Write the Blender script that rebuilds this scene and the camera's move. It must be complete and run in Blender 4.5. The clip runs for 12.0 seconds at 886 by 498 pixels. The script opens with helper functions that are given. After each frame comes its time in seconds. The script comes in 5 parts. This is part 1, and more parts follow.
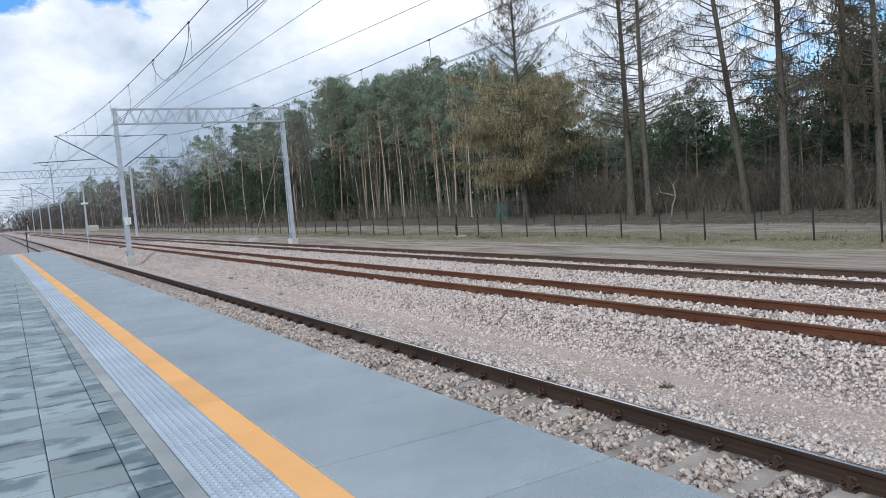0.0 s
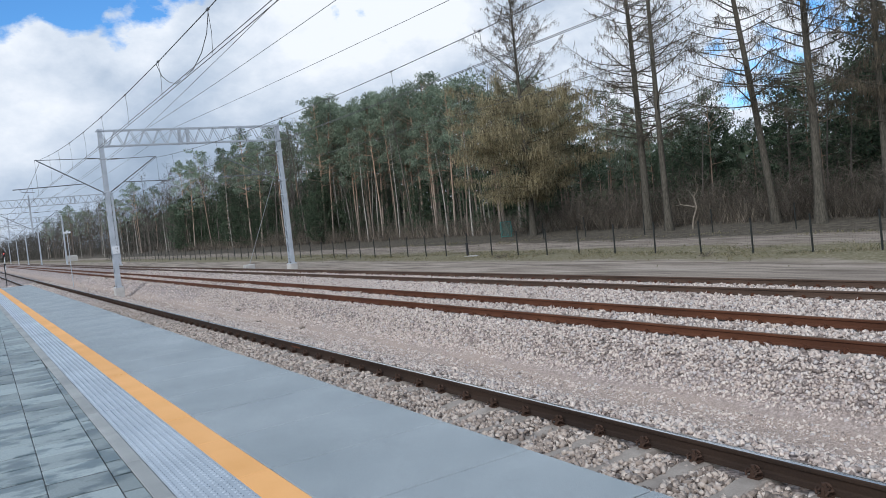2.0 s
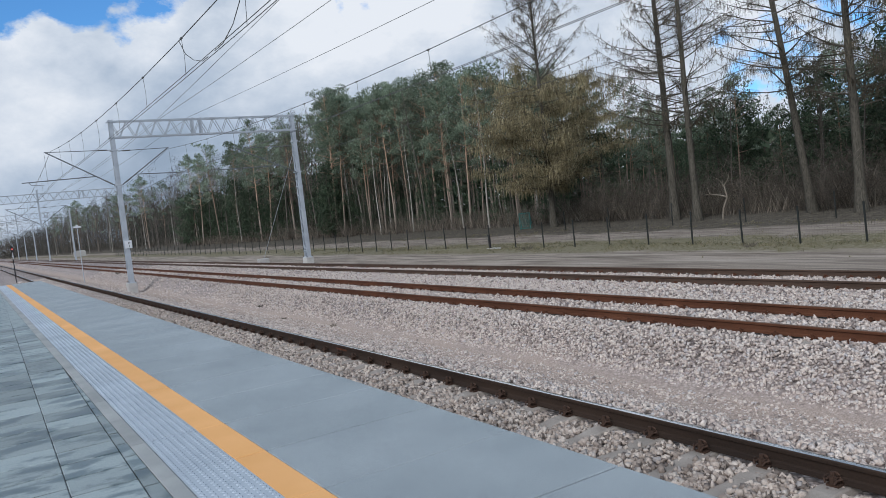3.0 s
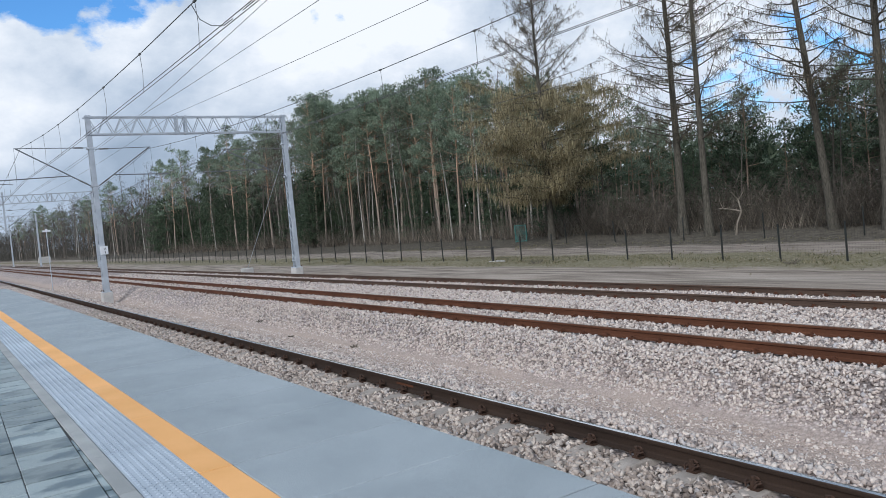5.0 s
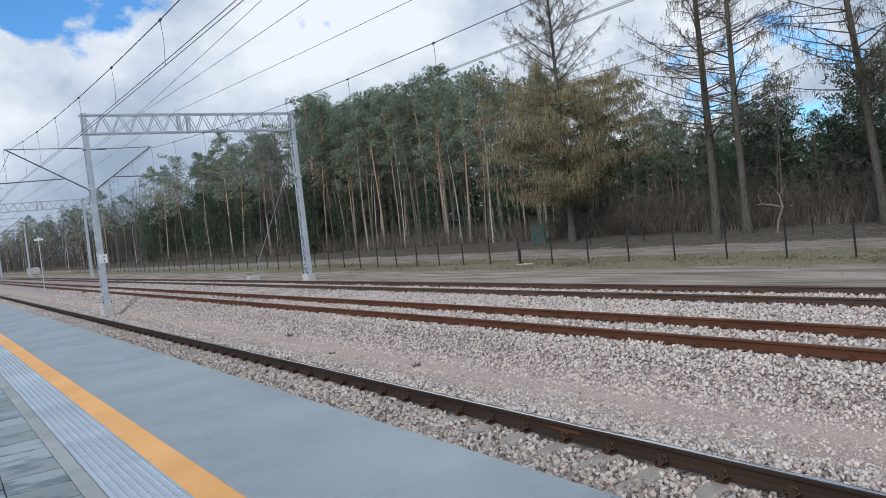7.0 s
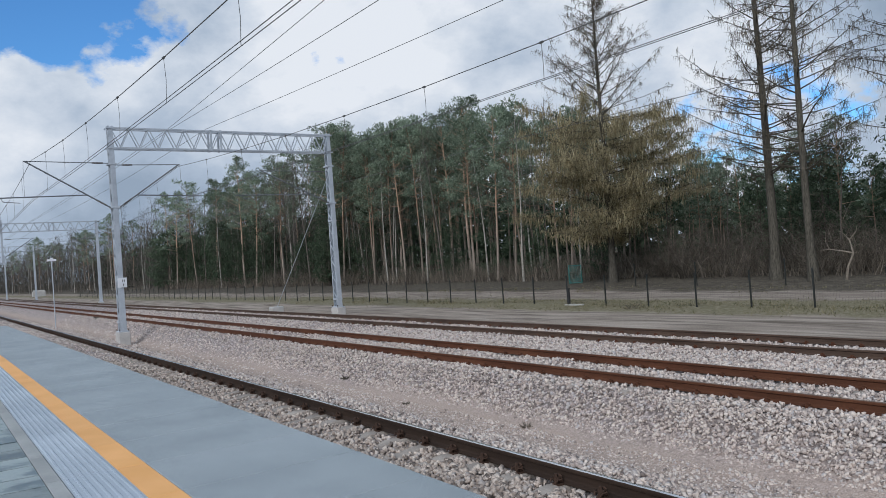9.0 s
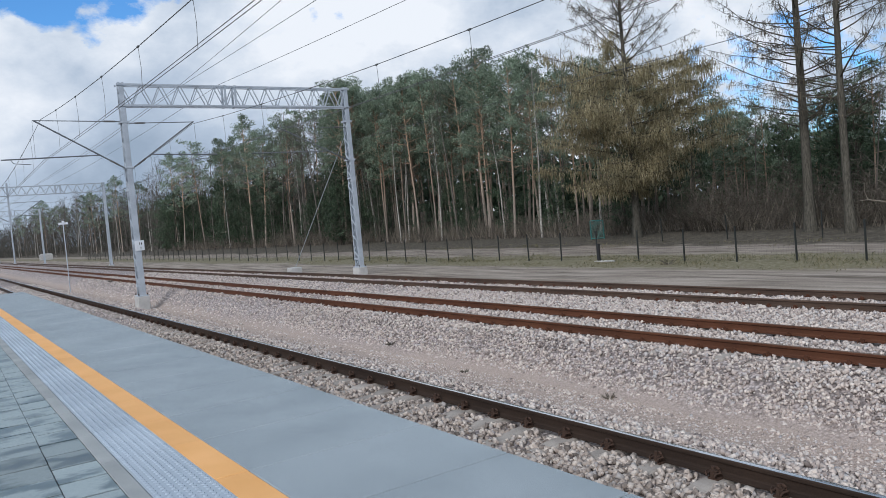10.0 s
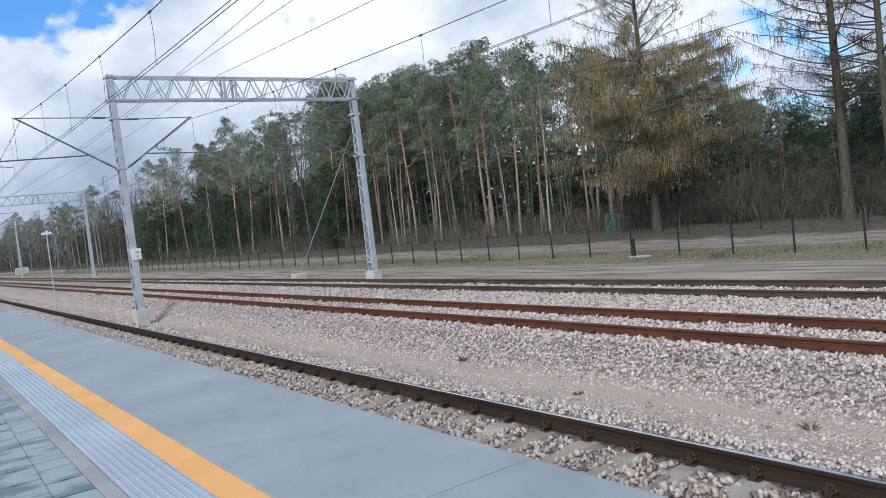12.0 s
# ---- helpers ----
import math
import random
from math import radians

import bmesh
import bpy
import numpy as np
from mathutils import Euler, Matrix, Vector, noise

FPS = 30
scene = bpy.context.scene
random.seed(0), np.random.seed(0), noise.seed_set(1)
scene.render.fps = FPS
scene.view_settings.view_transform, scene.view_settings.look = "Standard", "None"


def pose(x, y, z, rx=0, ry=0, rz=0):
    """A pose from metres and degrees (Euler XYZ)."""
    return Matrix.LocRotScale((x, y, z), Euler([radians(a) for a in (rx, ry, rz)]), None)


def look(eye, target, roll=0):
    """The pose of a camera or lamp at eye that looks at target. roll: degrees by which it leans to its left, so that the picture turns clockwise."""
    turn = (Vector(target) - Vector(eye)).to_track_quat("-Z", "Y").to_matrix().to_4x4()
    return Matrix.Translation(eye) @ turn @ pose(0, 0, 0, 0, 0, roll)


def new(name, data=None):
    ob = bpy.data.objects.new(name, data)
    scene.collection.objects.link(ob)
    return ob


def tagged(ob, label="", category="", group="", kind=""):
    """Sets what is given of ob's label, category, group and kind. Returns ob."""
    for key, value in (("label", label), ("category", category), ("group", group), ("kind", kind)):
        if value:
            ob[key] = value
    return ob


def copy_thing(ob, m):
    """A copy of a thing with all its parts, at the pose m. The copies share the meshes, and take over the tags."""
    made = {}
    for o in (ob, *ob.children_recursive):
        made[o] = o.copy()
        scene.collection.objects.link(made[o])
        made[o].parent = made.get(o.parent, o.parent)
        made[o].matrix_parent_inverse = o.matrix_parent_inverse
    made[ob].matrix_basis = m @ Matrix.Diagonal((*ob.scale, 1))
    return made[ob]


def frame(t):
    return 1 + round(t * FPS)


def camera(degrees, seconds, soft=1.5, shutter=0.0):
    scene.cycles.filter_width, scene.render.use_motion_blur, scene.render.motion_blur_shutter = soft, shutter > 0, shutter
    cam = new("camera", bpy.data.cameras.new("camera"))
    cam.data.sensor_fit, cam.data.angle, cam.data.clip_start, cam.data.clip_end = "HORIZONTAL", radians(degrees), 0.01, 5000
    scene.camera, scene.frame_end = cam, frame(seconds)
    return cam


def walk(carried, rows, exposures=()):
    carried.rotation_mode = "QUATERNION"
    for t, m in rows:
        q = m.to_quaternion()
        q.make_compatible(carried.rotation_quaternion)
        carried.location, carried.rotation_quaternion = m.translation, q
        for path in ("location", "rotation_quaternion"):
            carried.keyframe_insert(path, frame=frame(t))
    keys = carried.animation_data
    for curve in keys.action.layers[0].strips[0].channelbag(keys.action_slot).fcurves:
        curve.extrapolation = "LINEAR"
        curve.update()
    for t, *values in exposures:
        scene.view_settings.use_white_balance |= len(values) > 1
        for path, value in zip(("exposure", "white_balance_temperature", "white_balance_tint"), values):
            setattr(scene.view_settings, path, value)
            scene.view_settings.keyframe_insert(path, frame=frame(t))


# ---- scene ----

# ---------------------------------------------------------------- camera
cam = camera(60.2, 12.0, soft=0.45)
# seconds, eye, a point looked at, roll
PATH = [
    (0, (0.054, -0.21, 1.554), (1.067, 1.508, 1.411), -4.5),
    (0.5, (-0.044, 0.668, 1.597), (0.958, 2.394, 1.47), -5.0),
    (1, (-0.031, 1.544, 1.599), (1.003, 3.254, 1.504), -4.9),
    (1.5, (0.014, 2.454, 1.56), (1.073, 4.149, 1.481), -5.4),
    (2, (-0.011, 3.264, 1.59), (1.049, 4.957, 1.495), -6.0),
    (2.5, (-0.036, 4.116, 1.589), (1.002, 5.821, 1.478), -6.6),
    (4.5, (-0.032, 7.653, 1.567), (1.066, 9.321, 1.469), -5.1),
    (5, (-0.006, 8.33, 1.562), (1.106, 9.99, 1.476), -5.3),
    (5.5, (-0.032, 9.187, 1.574), (1.04, 10.874, 1.519), -5.7),
    (6, (-0.055, 9.91, 1.622), (0.998, 11.61, 1.581), -5.7),
    (6.5, (0.026, 10.766, 1.571), (1.156, 12.414, 1.494), -6.3),
    (8.5, (0.154, 14.619, 1.471), (1.284, 16.268, 1.401), -5.6),
    (9, (0.118, 15.301, 1.505), (1.25, 16.949, 1.527), -4.1),
    (9.5, (0.044, 16.101, 1.543), (1.172, 17.752, 1.509), -4.3),
    (10, (-0.07, 16.934, 1.589), (1.046, 18.591, 1.5), -5.0),
    (10.5, (-0.083, 17.745, 1.562), (1.027, 19.405, 1.448), -5.5),
    (11, (-0.118, 18.667, 1.571), (1.0, 20.322, 1.472), -6.2),
    (11.5, (-0.124, 19.534, 1.578), (1.027, 21.166, 1.473), -6.5),
    (12, (-0.083, 20.443, 1.558), (1.077, 22.07, 1.469), -6.6),
]
EXPOSURE = [(0.0, 0.07), (0.5, -0.2), (1.0, 0.03), (1.5, -0.35), (2.0, -0.07), (2.5, -0.31), (4.5, -0.07), (5.5, -0.1), (6.0, -0.15), (6.5, -0.17), (8.5, 0.03), (9.0, -0.31), (9.5, -0.05), (10.0, -0.17), (10.5, 0.1), (11.0, -0.07), (11.5, 0.0), (12.0, 0.04)]
walk(cam, [(t, look(eye, target, roll)) for t, eye, target, roll in PATH],
     [(t, stops, 6050, 10) for t, stops in EXPOSURE])

# ---------------------------------------------------------------- sky, sun, exposure
SUN_ELEV, SUN_AZ = radians(31), radians(120)      # azimuth: counter-clockwise from +y

world = bpy.data.worlds.new("sky")
scene.world = world
world.use_nodes = True
wt = world.node_tree
wt.nodes.clear()


def wnode(kind, **values):
    n = wt.nodes.new(kind)
    for k, v in values.items():
        if k in n.inputs:
            n.inputs[k].default_value = v
    return n


def wmath(op, a, b=None, c=None, clamp=False):
    n = wt.nodes.new("ShaderNodeMath")
    n.operation, n.use_clamp = op, clamp
    for i, v in enumerate((a, b, c)):
        if v is None:
            continue
        if isinstance(v, (int, float)):
            n.inputs[i].default_value = v
        else:
            wt.links.new(v, n.inputs[i])
    return n.outputs[0]


def wramp(fac, stops):
    n = wt.nodes.new("ShaderNodeValToRGB")
    while len(n.color_ramp.elements) < len(stops):
        n.color_ramp.elements.new(0.5)
    for e, (p, c) in zip(n.color_ramp.elements, stops):
        e.position, e.color = p, (c[0], c[1], c[2], 1)
    wt.links.new(fac, n.inputs[0])
    return n.outputs[0]


sky = wt.nodes.new("ShaderNodeTexSky")
sky.sky_type, sky.sun_disc = "NISHITA", False
sky.sun_elevation, sky.sun_rotation = SUN_ELEV, -SUN_AZ
tc = wt.nodes.new("ShaderNodeTexCoord")
sep = wt.nodes.new("ShaderNodeSeparateXYZ")
wt.links.new(tc.outputs["Generated"], sep.inputs[0])


def wnoise(scale, detail, rough, shift, squash=1.9):
    m = wt.nodes.new("ShaderNodeMapping")
    m.inputs["Location"].default_value = shift
    m.inputs["Scale"].default_value = (1, 1, squash)
    wt.links.new(tc.outputs["Generated"], m.inputs[0])
    n = wnode("ShaderNodeTexNoise", Scale=scale, Detail=detail, Roughness=rough)
    wt.links.new(m.outputs[0], n.inputs["Vector"])
    return n.outputs["Fac"]


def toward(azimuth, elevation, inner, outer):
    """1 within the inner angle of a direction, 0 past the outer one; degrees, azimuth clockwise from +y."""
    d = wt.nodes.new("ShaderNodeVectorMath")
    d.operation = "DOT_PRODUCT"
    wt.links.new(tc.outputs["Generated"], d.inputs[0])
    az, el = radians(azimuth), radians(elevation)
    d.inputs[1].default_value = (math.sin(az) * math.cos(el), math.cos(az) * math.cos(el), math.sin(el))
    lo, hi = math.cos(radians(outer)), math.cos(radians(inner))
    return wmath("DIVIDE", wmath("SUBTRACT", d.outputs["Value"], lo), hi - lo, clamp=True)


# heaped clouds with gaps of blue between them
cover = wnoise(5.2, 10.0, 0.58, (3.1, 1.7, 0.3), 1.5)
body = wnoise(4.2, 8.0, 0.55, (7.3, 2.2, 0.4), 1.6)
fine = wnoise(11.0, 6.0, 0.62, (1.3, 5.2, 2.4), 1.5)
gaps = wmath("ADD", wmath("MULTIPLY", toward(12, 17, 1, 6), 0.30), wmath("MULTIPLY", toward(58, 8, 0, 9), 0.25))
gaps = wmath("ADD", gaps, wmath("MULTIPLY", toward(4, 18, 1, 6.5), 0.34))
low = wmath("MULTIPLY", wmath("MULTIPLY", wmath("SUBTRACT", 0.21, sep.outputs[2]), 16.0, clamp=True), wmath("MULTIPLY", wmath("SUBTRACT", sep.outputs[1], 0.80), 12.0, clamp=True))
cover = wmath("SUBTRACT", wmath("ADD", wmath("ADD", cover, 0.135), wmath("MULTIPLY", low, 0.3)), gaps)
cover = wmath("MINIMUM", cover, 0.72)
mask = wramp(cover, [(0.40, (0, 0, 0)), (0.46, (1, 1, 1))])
glow = toward(37, 16, 0, 27)
tone = wmath("ADD", wmath("MULTIPLY", wmath("SUBTRACT", body, 0.5), 2.1), wmath("ADD", wmath("MULTIPLY", wmath("SUBTRACT", fine, 0.5), 0.8), 0.35))
tone = wmath("ADD", tone, wmath("MULTIPLY", glow, 0.62))
tone = wmath("ADD", tone, wmath("MULTIPLY", toward(-3, 3, 0, 15), 0.55))
# rims of the clouds are thin and bright
tone = wmath("ADD", tone, wmath("MULTIPLY", wmath("SUBTRACT", 0.60, cover), 0.9))
shade = wramp(tone, [(0.0, (0.38, 0.46, 0.56)), (0.40, (0.55, 0.63, 0.73)), (0.72, (0.78, 0.83, 0.89)), (1.0, (1.0, 1.01, 1.02))])
sky_gain = wt.nodes.new("ShaderNodeVectorMath")
sky_gain.operation = "SCALE"
sky_gain.inputs["Scale"].default_value = 0.14
deep = wt.nodes.new("ShaderNodeVectorMath")
deep.operation = "MULTIPLY"
deep.inputs[1].default_value = (0.52, 0.92, 1.30)
wt.links.new(sky.outputs[0], deep.inputs[0])
wt.links.new(deep.outputs[0], sky_gain.inputs[0])
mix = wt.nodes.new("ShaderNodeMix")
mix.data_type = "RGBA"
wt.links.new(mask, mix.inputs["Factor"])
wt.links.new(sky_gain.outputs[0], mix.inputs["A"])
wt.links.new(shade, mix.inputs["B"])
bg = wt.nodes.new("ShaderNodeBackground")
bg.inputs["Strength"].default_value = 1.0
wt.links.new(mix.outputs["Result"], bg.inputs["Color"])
wout = wt.nodes.new("ShaderNodeOutputWorld")
wt.links.new(bg.outputs[0], wout.inputs[0])

sun_data = bpy.data.lights.new("sun", "SUN")
sun_data.energy, sun_data.angle, sun_data.color = 3.0, radians(32), (1.0, 0.97, 0.93)
sun = new("sun", sun_data)
sun_dir = Vector((-math.sin(SUN_AZ) * math.cos(SUN_ELEV), math.cos(SUN_AZ) * math.cos(SUN_ELEV), math.sin(SUN_ELEV)))
sun.matrix_world = look(sun_dir * 100, (0, 0, 0))

# ---------------------------------------------------------------- materials


class Nodes:
    """A small builder for one node material."""

    def __init__(self, name, rough=0.8, metal=0.0, spec=0.4):
        self.mat = bpy.data.materials.new(name)
        self.mat.use_nodes = True
        self.t = self.mat.node_tree
        self.b = self.t.nodes["Principled BSDF"]
        self.b.inputs["Roughness"].default_value = rough
        self.b.inputs["Metallic"].default_value = metal
        self.b.inputs["Specular IOR Level"].default_value = spec
        self.coord = self.t.nodes.new("ShaderNodeTexCoord").outputs["Object"]

    def link(self, a, b):
        self.t.links.new(a, b)

    def geo(self, out="Position"):
        return self.t.nodes.new("ShaderNodeNewGeometry").outputs[out]

    def noise(self, scale, detail=4.0, rough=0.55, stretch=(1, 1, 1), vec=None, out="Fac"):
        m = self.t.nodes.new("ShaderNodeMapping")
        m.inputs["Scale"].default_value = stretch
        self.link(vec or self.coord, m.inputs[0])
        n = self.t.nodes.new("ShaderNodeTexNoise")
        n.inputs["Scale"].default_value, n.inputs["Detail"].default_value, n.inputs["Roughness"].default_value = scale, detail, rough
        self.link(m.outputs[0], n.inputs["Vector"])
        return n.outputs[out]

    def voronoi(self, scale, out="Color", vec=None):
        n = self.t.nodes.new("ShaderNodeTexVoronoi")
        n.inputs["Scale"].default_value = scale
        self.link(vec or self.coord, n.inputs["Vector"])
        return n.outputs[out]

    def ramp(self, fac, stops):
        n = self.t.nodes.new("ShaderNodeValToRGB")
        while len(n.color_ramp.elements) < len(stops):
            n.color_ramp.elements.new(0.5)
        for e, (p, c) in zip(n.color_ramp.elements, stops):
            c = (c, c, c) if isinstance(c, (int, float)) else c
            e.position, e.color = p, (c[0], c[1], c[2], 1)
        self.link(fac, n.inputs[0])
        return n.outputs[0]

    def mix(self, fac, a, b, mode="MIX"):
        n = self.t.nodes.new("ShaderNodeMix")
        n.data_type, n.blend_type = "RGBA", mode
        for socket, v in (("Factor", fac), ("A", a), ("B", b)):
            if isinstance(v, (int, float)):
                n.inputs[socket].default_value = v if socket == "Factor" else (v, v, v, 1)
            elif isinstance(v, tuple):
                n.inputs[socket].default_value = (*v, 1)
            else:
                self.link(v, n.inputs[socket])
        return n.outputs["Result"]

    def math(self, op, a, b=0.0, clamp=False):
        n = self.t.nodes.new("ShaderNodeMath")
        n.operation, n.use_clamp = op, clamp
        for i, v in enumerate((a, b)):
            if isinstance(v, (int, float)):
                n.inputs[i].default_value = v
            else:
                self.link(v, n.inputs[i])
        return n.outputs[0]

    def island(self):
        return self.t.nodes.new("ShaderNodeNewGeometry").outputs["Random Per Island"]

    def random(self):
        return self.t.nodes.new("ShaderNodeObjectInfo").outputs["Random"]

    def colour(self, c):
        if isinstance(c, tuple):
            self.b.inputs["Base Color"].default_value = (*c, 1)
        else:
            self.link(c, self.b.inputs["Base Color"])
        return self

    def rough(self, r):
        self.link(r, self.b.inputs["Roughness"])
        return self

    def bump(self, h, strength=0.3, distance=0.01):
        n = self.t.nodes.new("ShaderNodeBump")
        n.inputs["Strength"].default_value, n.inputs["Distance"].default_value = strength, distance
        self.link(h, n.inputs["Height"])
        self.link(n.outputs[0], self.b.inputs["Normal"])
        return self


def two_scale(name, dark, light, fine=60.0, coarse=1.2, rough=0.8, metal=0.0, bump=0.25, depth=0.004, per_piece=0.0):
    """Grain and stains between a dark and a light colour."""
    n = Nodes(name, rough, metal)
    if per_piece:
        n.coord = n.geo()
    big = n.noise(coarse, 5.0)
    small = n.noise(fine, 3.0)
    f = n.math("ADD", n.math("MULTIPLY", big, 0.6), n.math("MULTIPLY", small, 0.4))
    c = n.ramp(f, [(0.34, dark), (0.66, light)])
    if per_piece:
        c = n.mix(1.0, c, n.ramp(n.random(), [(0.0, 1 - per_piece), (1.0, 1 + per_piece * 0.4)]), "MULTIPLY")
    n.colour(c).bump(small, bump, depth)
    return n.mat


def ballast_material(name, stops):
    n = Nodes(name, 0.9)
    c = n.mix(1.0, n.ramp(n.island(), stops), n.ramp(n.noise(45, 3), [(0.3, 0.74), (0.7, 1.1)]), "MULTIPLY")
    n.colour(c).bump(n.noise(90, 3), 0.3, 0.004)
    return n.mat


def ground_material():
    """Ballast beds, sandy strips, grass and leaf litter, side by side along the line."""
    n = Nodes("ground_sheet", 0.95, 0.0, 0.2)
    pos = n.coord
    sepx = n.t.nodes.new("ShaderNodeSeparateXYZ")
    n.link(pos, sepx.inputs[0])
    wob = n.math("MULTIPLY", n.math("SUBTRACT", n.noise(0.35, 5.0), 0.5), 5.0)
    x = n.math("ADD", sepx.outputs[0], wob)
    x2 = n.math("ADD", sepx.outputs[0], n.math("MULTIPLY", wob, 0.18))

    def band(v, a, b):
        return n.math("DIVIDE", n.math("SUBTRACT", v, a), b - a, True)

    stones = n.ramp(n.voronoi(19.0), [(0.0, (0.32, 0.265, 0.25)), (0.4, (0.51, 0.435, 0.41)), (1.0, (0.67, 0.59, 0.565))])
    # shade between the patterned stones, darkened straight into the bed's colour
    gap_shade = n.ramp(n.voronoi(19.0, "Distance"), [(0.25, 1.0), (0.7, 0.40)])
    stones = n.mix(1.0, n.mix(1.0, stones, gap_shade, "MULTIPLY"), 0.85, "MULTIPLY")
    grit = n.ramp(n.noise(55, 4), [(0.3, (0.24, 0.185, 0.155)), (0.55, (0.40, 0.325, 0.28)), (0.75, (0.54, 0.465, 0.415))])
    sand = n.ramp(n.noise(1.6, 7, 0.62, (1.0, 0.10, 1)), [(0.34, (0.135, 0.11, 0.088)), (0.47, (0.27, 0.225, 0.185)), (0.58, (0.37, 0.315, 0.265)), (0.72, (0.47, 0.41, 0.35))])
    sand = n.mix(1.0, sand, n.ramp(n.noise(26, 4), [(0.3, 0.75), (0.7, 1.12)]), "MULTIPLY")
    grass = n.ramp(n.noise(6.0, 6, 0.65), [(0.3, (0.10, 0.092, 0.048)), (0.5, (0.18, 0.16, 0.098)), (0.68, (0.31, 0.27, 0.20))])
    road = n.ramp(n.noise(2.0, 5, 0.6, (1, 0.2, 1)), [(0.3, (0.15, 0.125, 0.10)), (0.5, (0.25, 0.21, 0.175)), (0.7, (0.36, 0.31, 0.265))])
    litter = n.ramp(n.noise(3.0, 7, 0.7), [(0.3, (0.045, 0.039, 0.030)), (0.5, (0.092, 0.079, 0.061)), (0.7, (0.175, 0.15, 0.12))])
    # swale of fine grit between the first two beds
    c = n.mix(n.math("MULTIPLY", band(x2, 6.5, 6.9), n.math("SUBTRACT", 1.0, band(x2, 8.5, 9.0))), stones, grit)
    c = n.mix(band(x2, 17.0, 17.8), c, sand)
    c = n.mix(band(x, 23.8, 25.0), c, grass)
    c = n.mix(band(x, 30.0, 31.0), c, road)
    c = n.mix(band(x, 34.6, 35.6), c, litter)
    n.colour(c)
    h = n.mix(band(x2, 17.0, 17.8), n.voronoi(19.0, "Distance"), n.noise(9, 6, 0.65))
    n.bump(h, 0.5, 0.03)
    return n.mat


def bark(name, low, high, scale=6.0):
    n = Nodes(name, 0.95, 0.0, 0.2)
    f = n.noise(scale, 6, 0.65, (3, 3, 0.6))
    n.colour(n.ramp(f, [(0.3, low), (0.7, high)])).bump(f, 0.6, 0.03)
    return n.mat


def pine_bark():
    """Grey-brown at the foot, orange towards the crown."""
    n = Nodes("pine_bark", 0.95, 0.0, 0.2)
    sepz = n.t.nodes.new("ShaderNodeSeparateXYZ")
    n.link(n.coord, sepz.inputs[0])
    f = n.noise(5, 6, 0.65, (3, 3, 0.6))
    foot = n.ramp(f, [(0.3, (0.15, 0.125, 0.105)), (0.7, (0.36, 0.305, 0.255))])
    top = n.ramp(f, [(0.3, (0.23, 0.15, 0.10)), (0.7, (0.46, 0.325, 0.23))])
    up_f = n.math("DIVIDE", n.math("SUBTRACT", sepz.outputs[2], 3.0), 6.0, True)
    n.colour(n.mix(1.0, n.mix(up_f, foot, top), n.ramp(n.random(), [(0.0, 0.62), (1.0, 1.15)]), "MULTIPLY")).bump(f, 0.6, 0.03)
    return n.mat


def birch_bark():
    n = Nodes("birch_bark", 0.7, 0.0, 0.3)
    f = n.noise(7, 5, 0.7, (1, 1, 4))
    n.colour(n.ramp(f, [(0.36, (0.05, 0.045, 0.04)), (0.50, (0.33, 0.31, 0.275)), (0.8, (0.54, 0.52, 0.47))]))
    return n.mat


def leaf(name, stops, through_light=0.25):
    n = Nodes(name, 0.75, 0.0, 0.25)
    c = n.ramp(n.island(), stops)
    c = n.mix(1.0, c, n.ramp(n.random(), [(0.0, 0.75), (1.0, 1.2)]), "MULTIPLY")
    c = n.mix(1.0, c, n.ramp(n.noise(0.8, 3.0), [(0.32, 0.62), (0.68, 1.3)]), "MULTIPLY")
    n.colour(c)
    tr = n.t.nodes.new("ShaderNodeBsdfTranslucent")
    n.link(c, tr.inputs[0])
    mx = n.t.nodes.new("ShaderNodeMixShader")
    mx.inputs[0].default_value = through_light
    n.link(n.b.outputs[0], mx.inputs[1])
    n.link(tr.outputs[0], mx.inputs[2])
    n.link(mx.outputs[0], n.t.nodes["Material Output"].inputs[0])
    return n.mat


def rust_material(name, stops, rough=0.85):
    n = Nodes(name, rough, 0.0, 0.3)
    f = n.math("ADD", n.math("MULTIPLY", n.noise(2.0, 5, 0.6, (1, 0.3, 1)), 0.6), n.math("MULTIPLY", n.noise(70, 4), 0.4))
    n.colour(n.ramp(f, stops)).bump(n.noise(120, 3), 0.25, 0.002)
    return n.mat


def slab_material():
    """Grey concrete with fine light and dark grit, and faint damp stains."""
    n = Nodes("platform_concrete", 0.75, 0.0, 0.4)
    n.coord = n.geo()
    grit = n.ramp(n.noise(190, 3, 0.75), [(0.34, 0.42), (0.5, 0.98), (0.66, 1.5)])
    base = n.ramp(n.noise(0.9, 6, 0.6), [(0.3, (0.25, 0.288, 0.31)), (0.7, (0.34, 0.38, 0.405))])
    c = n.mix(1.0, base, grit, "MULTIPLY")
    c = n.mix(1.0, c, n.ramp(n.random(), [(0, 0.97), (1, 1.02)]), "MULTIPLY")
    n.colour(c).bump(n.noise(220, 2), 0.25, 0.002)
    return n.mat


